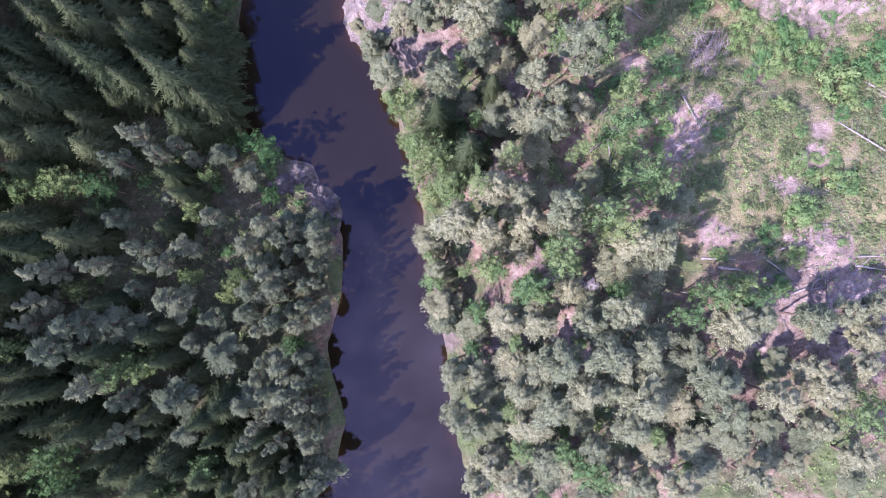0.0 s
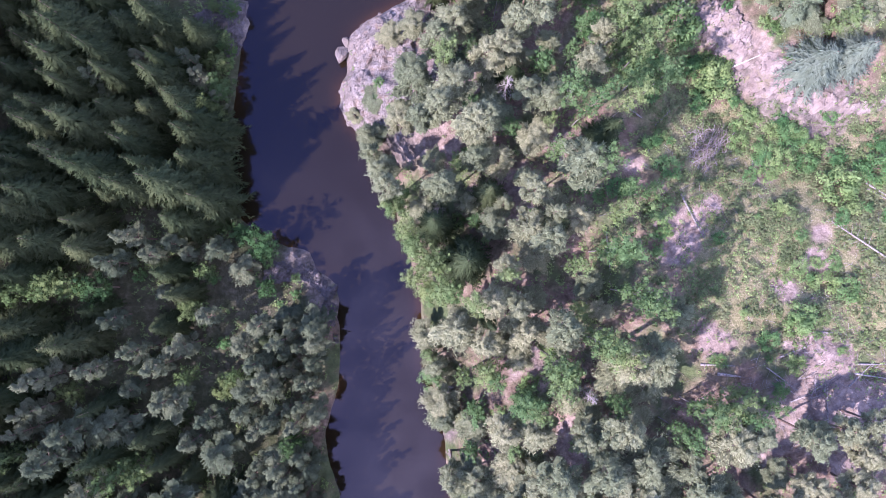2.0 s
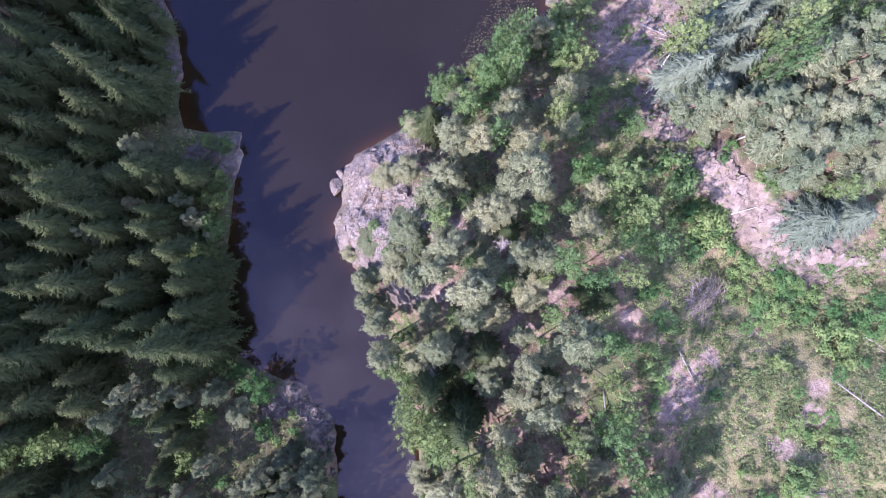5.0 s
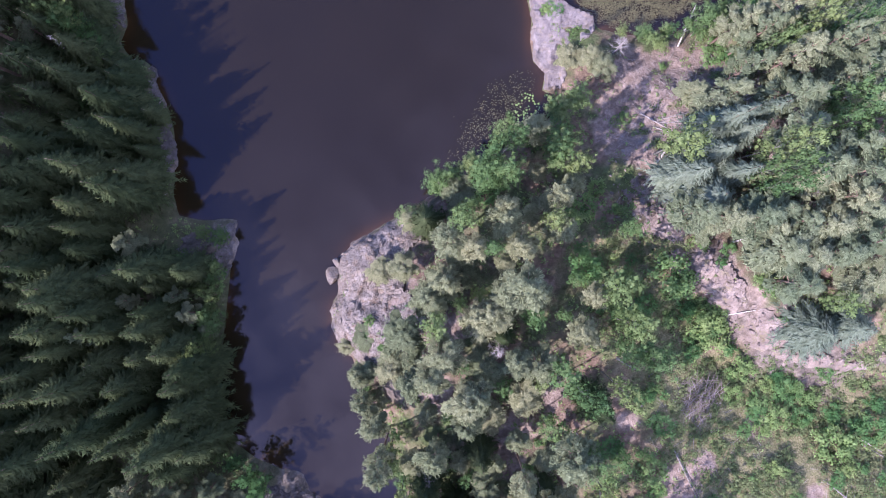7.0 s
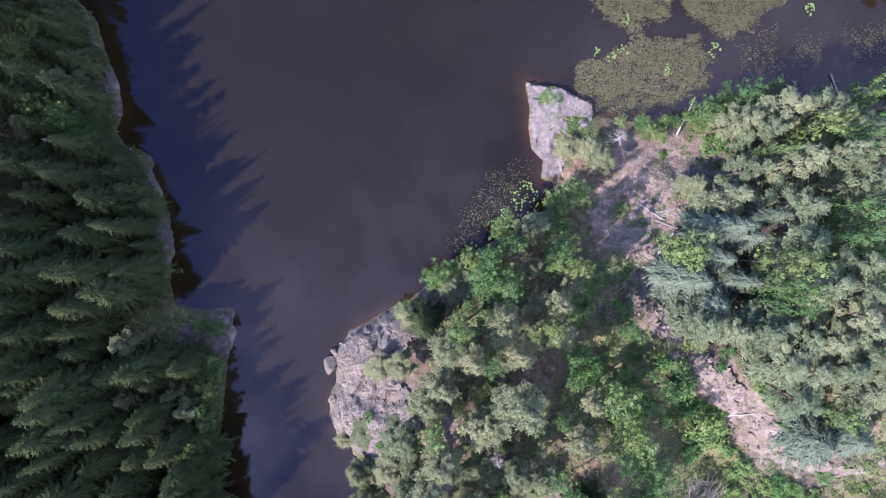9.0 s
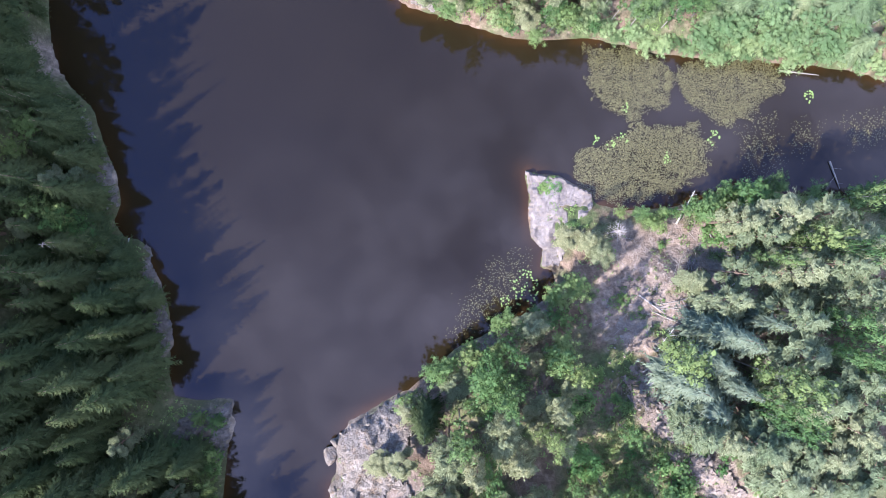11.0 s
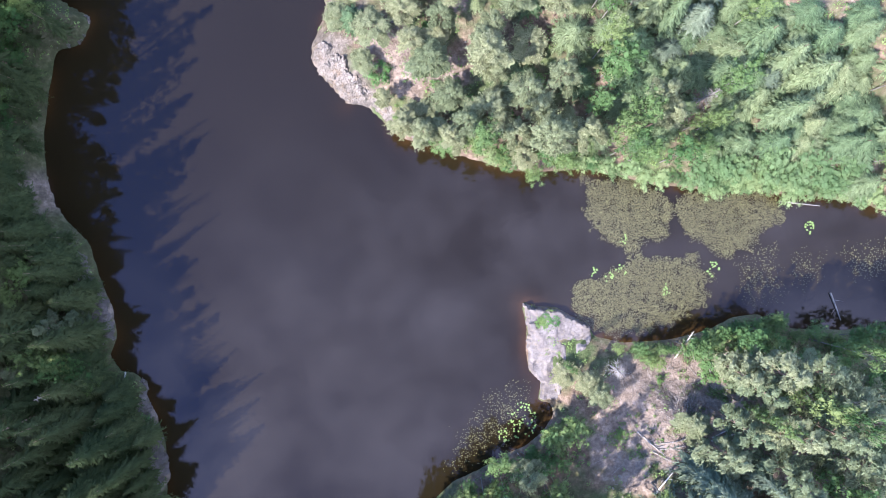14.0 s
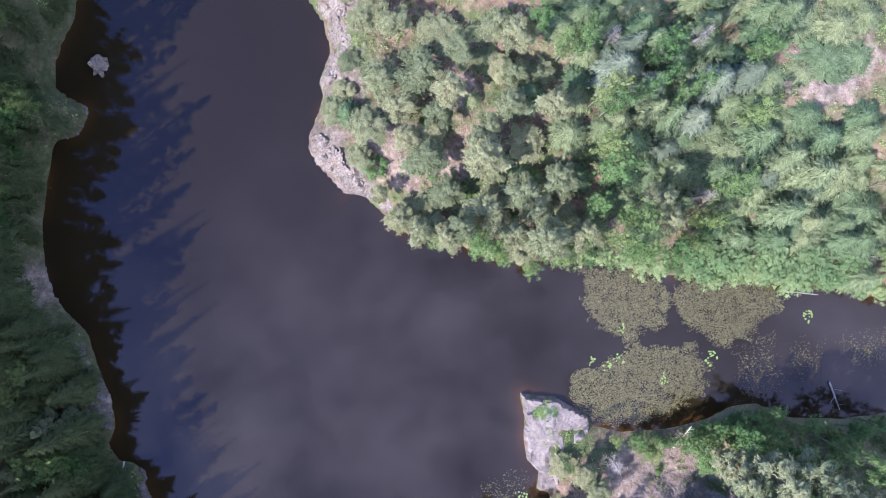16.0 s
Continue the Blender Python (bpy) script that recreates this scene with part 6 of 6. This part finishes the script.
log(24.3, 40.3, 26.3, 38.6, 0.12, DEAD, "thin pale fallen stem among shrubs", 2)
log(-41.7, 55.8, -39.4, 57.2, 0.1, DEAD, "thin grey stem hanging over the cove")
log(35.0, 78.6, 35.9, 83.0, 0.13, PALE_BARK, "white leaning birch with forked bare limbs", 9, 0.3, 6.0)


def brush_pile(x, y, radius, count, label):
    """A heap of cut branches, each its own stick."""
    rng = random.Random(int(x * 13 + y))
    z = ground_at(x, y)
    ob = new("brush_pile")
    for k in range(count):
        a, d, turn = rng.uniform(0, 6.28), radius * rng.random() ** 0.6, rng.gauss(0.9, 0.7)
        c = Vector((x + d * math.cos(a), y + d * math.sin(a), z + 0.15 + 0.7 * (1 - d / radius) * rng.random()))
        half = Vector((math.cos(turn), math.sin(turn), rng.uniform(-0.12, 0.12))) * rng.uniform(0.6, 1.5)
        v, f = tube([c - half, c + half], [rng.uniform(0.03, 0.065), 0.02], 5)
        link_mesh("stick", v, f, DEAD if rng.random() < 0.3 else BRUSH, ob)
    return tagged(ob, label, "brush pile")


brush_pile(33.6, 28.8, 4.2, 290, "large heap of grey cut branches")
brush_pile(45.8, 0.6, 2.6, 60, "scattered grey cut branches on bare soil")
brush_pile(36.0, 71.8, 2.2, 60, "grey twiggy slash on brown soil")
brush_pile(51.0, -6.0, 2.6, 60, "scattered grey cut branches on bare soil")


# ---- shrubs, herbs and water plants ----
SHRUBS = random.Random(11)
OPEN = [(26.8, 58.5), (28.6, 54.0), (30.4, 50.5), (33.1, 46.6), (35.4, 43.6), (38.7, 40.8), (40.6, 40.2), (27.1, 64.4), (27.8, 61.1), (28.9, 58.0), (29.1, 54.8), (28.6, 77.9), (31.9, 78.0), (35.1, 77.1), (37.5, 76.2), (26.6, 71.9), (29.7, 71.8), (32.5, 71.6), (34.6, 70.2)]  # rubble and bare slope
for cx, cy, radius, count, size in [(25, 45, 6, 14, 1.4), (30, 43, 5, 14, 1.4), (25, 38, 3, 5, 1.2), (35, 37, 4, 10, 1.5), (42, 31, 4, 12, 1.4), (50, 30, 5, 14, 1.4), (40, 30, 4, 9, 1.2), (38, 22, 8, 6, 0.7), (47, 18, 7, 12, 1.0), (52, 24, 5, 10, 1.3),
        (38, 4, 6, 12, 0.9), (46, 9, 5, 9, 0.9), (27, 29, 3, 6, 1.2), (27, 20, 4, 7, 1.0), (21, 24, 4, 6, 1.2), (12, 0, 10, 10, 1.1), (6, 25, 8, 8, 1.0), (-6, 40, 5, 7, 0.8), (36, 78, 5, 9, 1.3), (34, 71, 5, 5, 0.5), (29, 66, 3, 3, 0.6), (52, 79, 5, 8, 1.0), (61, 79, 4, 6, 1.0),
        (29, 79, 3, 5, 0.9), (46, 78, 6, 6, 1.3), (33, 52, 4, 6, 1.0), (36, 46, 4, 6, 1.0), (42, 43, 5, 7, 1.1), (-2, 120, 7, 8, 0.9), (8, 118, 8, 8, 1.0), (44, 105, 6, 6, 1.4),
        (-26, 8, 8, 12, 0.9), (-40, 0, 10, 8, 1.0), (-38, 12, 6, 6, 1.0), (-33, 44, 4, 6, 0.9), (-42, 72, 4, 6, 0.9), (-50, 84, 4, 5, 0.9), (16.9, 84.0, 1.35, 15, 0.62), (0, 6, 5, 5, 0.9), (22, -18, 9, 7, 1.0), (20, 55, 5, 8, 1.3), (12, 56, 5, 5, 1.2)]:
    for _ in range(round(count * 0.78)):
        a, d = SHRUBS.uniform(0, 6.28), radius * SHRUBS.random() ** 0.5
        x, y = cx + d * math.cos(a), cy + d * math.sin(a)
        if shore_at(x, y) < 0.3 or any(math.hypot(x - a, y - b) < 1.9 for a, b in OPEN) or math.hypot(x - 33.6, y - 28.8) < 4.6:
            continue
        r = size * SHRUBS.uniform(0.55, 1.25)
        islet = math.hypot(x - 16.9, y - 83.9) < 2.5
        plant("shrub", x, y, r * SHRUBS.uniform(1.1, 1.9) * (0.5 if islet else 1), r, "bright green grass tuft on the islet" if islet else "leafy green shrub on the forest floor", "shrubs", sink=-0.2 if islet else 0.1)


def fringe(shore, first, last, seed, size, gap, where, kind="birch", over=None):
    """Leafy bushes and small trees that lean over the water along a stretch of shore."""
    rng = random.Random(seed)
    for (ax, ay), (bx, by) in zip(shore[first:last], shore[first + 1:last + 1]):
        run = math.hypot(bx - ax, by - ay)
        for k in range(max(1, int(run / gap))):
            f = (k + rng.random()) / max(1, int(run / gap))
            inward = rng.uniform(0.2, 1.4)
            x, y = ax + (bx - ax) * f + (by - ay) / run * inward, ay + (by - ay) * f - (bx - ax) / run * inward
            h = rng.uniform(*size)
            plant(kind, x, y, h, h * rng.uniform(0.28, 0.4), ("pale" if kind == "willow" else "bright") + " green leafy bush-like tree " + where, "bushy trees " + where, lean=rng.uniform(-8, 8) if over is None else rng.uniform(8, 22), towards=rng.uniform(0, 360) if over is None else over + rng.uniform(-30, 30))


fringe(NORTH_SHORE, 3, 12, 61, (3.2, 5.5), 1.3, "leaning over the north shore", "willow", 268)
fringe(NORTH_SHORE, 12, 19, 66, (3.5, 6.0), 1.4, "leaning over the north shore", over=262)
fringe(RIGHT_SHORE_SOUTH, 27, 28, 62, (4, 6), 1.8, "on the lake edge")
fringe(RIGHT_SHORE_NORTH, 0, 6, 63, (3.5, 6.5), 1.3, "on the lake edge", over=130)
fringe(RIGHT_SHORE_NORTH, 19, 27, 64, (2.4, 4.2), 1.7, "by the lily-covered inlet", over=90)
fringe(RIGHT_SHORE_SOUTH, 10, 18, 65, (3, 6), 2.4, "on the gorge edge")


def undergrowth(name, count, box, keep, size, material, label, seed, per=9):
    """Low plants over a stretch of ground: a few leaves to each."""
    rng = np.random.default_rng(seed)
    x, y = rng.uniform(box[0], box[1], count), rng.uniform(box[2], box[3], count)
    chance = keep(x, y)
    pick = rng.random(count) < chance
    x, y = x[pick], y[pick]
    z = height(x, y)
    n = len(x)
    s = rng.uniform(size * 0.6, size * 1.4, n)
    centres = np.repeat(np.stack([x, y, z], 1), per, 0)
    out = rng.normal(size=(n * per, 3)) * (1, 1, 0.35)
    s6 = np.repeat(s, per)
    centres = centres + out * s6[:, None] * 0.5 + np.stack([0 * s6, 0 * s6, s6 * rng.uniform(0.3, 1.3, n * per)], 1)
    v, f = leaves(centres, out * 0.5 + (0, 0, 1) + rng.normal(0, 0.25, out.shape), s6 * 0.3, rng)
    return tagged(link_mesh(name, v.tolist(), f.tolist(), material), label, "undergrowth", kind="stuff")


def twigs(name, patches, material, label, seed):
    """Dead twigs strewn over bare ground, within round patches (x, y, radius, count)."""
    rng = random.Random(seed)
    pieces = []
    for cx, cy, radius, count in patches:
        for _ in range(count):
            a, d, turn = rng.uniform(0, 6.28), radius * rng.random() ** 0.5, rng.uniform(0, 6.28)
            half = rng.uniform(0.25, 1.1)
            x, y = cx + d * math.cos(a), cy + d * math.sin(a)
            dx, dy = half * math.cos(turn), half * math.sin(turn)
            z = ground_at(x - dx, y - dy), ground_at(x + dx, y + dy)
            if min(z) < 0.2:
                continue
            pieces.append(tube([(x - dx, y - dy, z[0] + 0.12), (x + dx, y + dy, z[1] + 0.12)], [rng.uniform(0.016, 0.036), 0.01], 3))
    v, f = joined(pieces)
    return tagged(link_mesh(name, v, f, material), label, "twigs", kind="stuff")


twigs("twig_litter", [(30, 73, 5, 50), (37, 75, 5, 60), (33, 68, 4, 60), (27, 65, 4, 40), (46, -1, 9, 150), (52, -6, 6, 60), (44, 10, 7, 70), (34, 26, 7, 130), (50, 18, 6, 70), (28, 55, 3, 50), (-6, 40, 6, 70)], DEAD, "pale dead twigs strewn over bare ground", 71)
twigs("brown_twig_litter", [(31, 72, 6, 160), (38, 76, 5, 110), (46, 0, 9, 260), (38, -4, 6, 90), (20, 0, 14, 120), (40, 62, 7, 120), (44, 70, 6, 120)], BRUSH, "brown dead twigs strewn over the forest floor", 72)


def clearing(x, y):
    patch = smooth_noise(x * 0.25, y * 0.25, 21) * 0.4 + smooth_noise(x * 1.1, y * 1.1, 22) * 0.6
    return np.where(shore_distance(x, y) > 0.5, blob(x, y, GRASS_SPOTS) * np.clip((patch - 0.36) * 5, 0.06, 1) * (1 - 0.9 * blob(x, y, BARE_SPOTS)), 0)


def forest(x, y):
    patch = smooth_noise(x * 0.18, y * 0.18, 31) * 0.6 + smooth_noise(x * 0.7, y * 0.7, 32) * 0.4
    return np.where(shore_distance(x, y) > 0.4, np.clip((patch - 0.36) * 3.2, 0.03, 1) * (1 - 0.75 * blob(x, y, BARE_SPOTS)) * (1 - 0.88 * blob(x, y, ROCK_SPOTS)), 0)


undergrowth("clearing_herbs", 34000, (20, 66, 2, 85), clearing, 0.36, HERBS, "green herbs and saplings over the clearing", 41, 13)
undergrowth("forest_herbs", 46000, (-62, 68, -36, 146), forest, 0.34, SHRUB, "green bilberry and herbs on the forest floor", 42)


def floating_leaves(name, outlines, count, size, material, label, seed, edge=0.6):
    """Leaves afloat within plan outlines, thinning out towards the rim."""
    rng = np.random.default_rng(seed)
    spots = []
    for poly in outlines:
        pts = np.array(poly)
        (x0, y0), (x1, y1) = pts.min(0) - 1.2, pts.max(0) + 1.2
        n = int(count * (x1 - x0) * (y1 - y0))
        x, y = rng.uniform(x0, x1, n), rng.uniform(y0, y1, n)
        hit, d = inside(poly, x, y)
        d = np.where(hit, d, -d) + 2.2 * (smooth_noise(x * 0.45, y * 0.45, seed) - 0.5) + 1.2 * (smooth_noise(x * 1.6, y * 1.6, seed + 1) - 0.5)
        full = np.clip(d / edge * 0.5 + 0.35, 0, 1) * np.where(smooth_noise(x * 0.9, y * 0.9, seed + 2) < 0.3, 0.55, 1)
        ok = (rng.random(n) < full) & (shore_distance(x, y) < 0.2)
        spots.append(np.stack([x[ok], y[ok]], 1))
    xy = np.concatenate(spots)
    n, k = len(xy), 5
    a = rng.uniform(0, 6.28, (n, 1)) + np.arange(k) * (2 * math.pi / k)
    s = rng.uniform(size * 0.6, size * 1.4, (n, 1)) * rng.uniform(0.8, 1.15, (n, k))
    v = np.stack([xy[:, :1] + s * np.cos(a) * 1.15, xy[:, 1:] + s * np.sin(a) * 0.9, np.broadcast_to(rng.uniform(0.01, 0.05, (n, 1)), (n, k))], -1).reshape(-1, 3)
    ob = link_mesh(name, v.tolist(), np.arange(n * k).reshape(n, k).tolist(), material)
    return tagged(ob, label, "water plants", kind="stuff")


def pad_material(name, stops):
    k = Mat(name, 0.5, 0.35)
    return k.done(k.vary(k.ramp(k.node("ShaderNodeNewGeometry").outputs["Random Per Island"], stops), 0.25, k.noise(0.8)))


BROWN_PADS = pad_material("brown_pondweed", [(0.0, (0.026, 0.024, 0.01)), (0.5, (0.048, 0.045, 0.018)), (0.9, (0.074, 0.07, 0.028)), (1.0, (0.12, 0.11, 0.05))])
GREEN_PADS = pad_material("green_lily_leaf", [(0.0, (0.08, 0.13, 0.035)), (0.6, (0.115, 0.175, 0.05)), (1.0, (0.16, 0.2, 0.075))])
MATS = [[(22.8, 104.0), (28.1, 104.3), (33.8, 102.2), (35.4, 98.9), (33.8, 95.7), (28.8, 93.3), (24.8, 95.8), (23.2, 99.9)], [(35.8, 101.4), (42.7, 103.0), (49.4, 103.0), (51.3, 98.8), (46.8, 95.5), (43.6, 93.0), (37.9, 95.6), (35.8, 98.1)],
    [(19.8, 88.8), (24.7, 90.8), (30.5, 92.8), (37.8, 92.8), (41.9, 90.7), (39.4, 86.6), (34.5, 83.4), (27.1, 81.4), (23.0, 82.7), (20.6, 86.0)]]
LOOSE = [[(52.5, 92.2), (55.8, 93.8), (56.6, 89.7), (54.1, 88.1)], [(59.9, 93.0), (64.0, 95.4), (66.2, 94.5), (66.2, 90.4), (61.5, 89.7)], [(2.5, 62.8), (5.0, 68.0), (9.2, 73.0), (13.3, 74.2), (12.5, 70.5), (10.8, 66.8), (6.7, 64.4)], [(44, 92), (50, 94), (51, 88), (46, 86)]]
floating_leaves("pondweed_mat", MATS, 110.0, 0.066, BROWN_PADS, "brown-green mat of floating pondweed leaves", 51)
floating_leaves("pondweed", LOOSE, 26.0, 0.066, BROWN_PADS, "loose brown floating pondweed leaves", 54, edge=2.0)
PAD = None
PADS = random.Random(3)
for cx, cy, radius, count in [(13, 69.5, 2.3, 64), (55.0, 97.1, 0.8, 16), (34.1, 88.3, 0.7, 12), (40.9, 91.1, 1.0, 18), (27.6, 91.2, 0.9, 12), (23.7, 90.9, 0.6, 8), (28.0, 95.7, 0.6, 8), (26.0, 90.0, 0.7, 8), (10.5, 67.3, 0.9, 16)]:
    for _ in range(count):
        a, d = PADS.uniform(0, 6.28), radius * PADS.random() ** 0.55
        x, y, s = cx + d * math.cos(a), cy + 1.2 * d * math.sin(a), PADS.uniform(0.1, 0.19)
        if shore_at(x, y) > 0.1:
            continue
        m = pose(x, y, PADS.uniform(0.06, 0.09), 0, 0, PADS.uniform(0, 360)) @ Matrix.Diagonal((s, s * 0.85, 1, 1))
        if PAD is None:
            rim = [(math.cos(0.35 + 5.58 * i / 12), math.sin(0.35 + 5.58 * i / 12), 0.015) for i in range(13)]
            low = [(px, py, -0.01) for px, py, _ in rim]
            faces = [(0, i, i + 1) for i in range(1, 13)] + [(14, 15 + i, 14 + i) for i in range(1, 13)] + [(i, i + 14, i + 15, i + 1) for i in range(1, 13)]
            PAD = link_mesh("lily_pad", [(0.1, 0, 0.0)] + rim + [(0.1, 0, -0.02)] + low, faces, GREEN_PADS)
            PAD.matrix_basis = m
            tagged(PAD, "bright green lily pad afloat on dark water", "lily pad", "lily pads")
        else:
            copy = PAD.copy()
            scene.collection.objects.link(copy)
            copy.matrix_basis = m
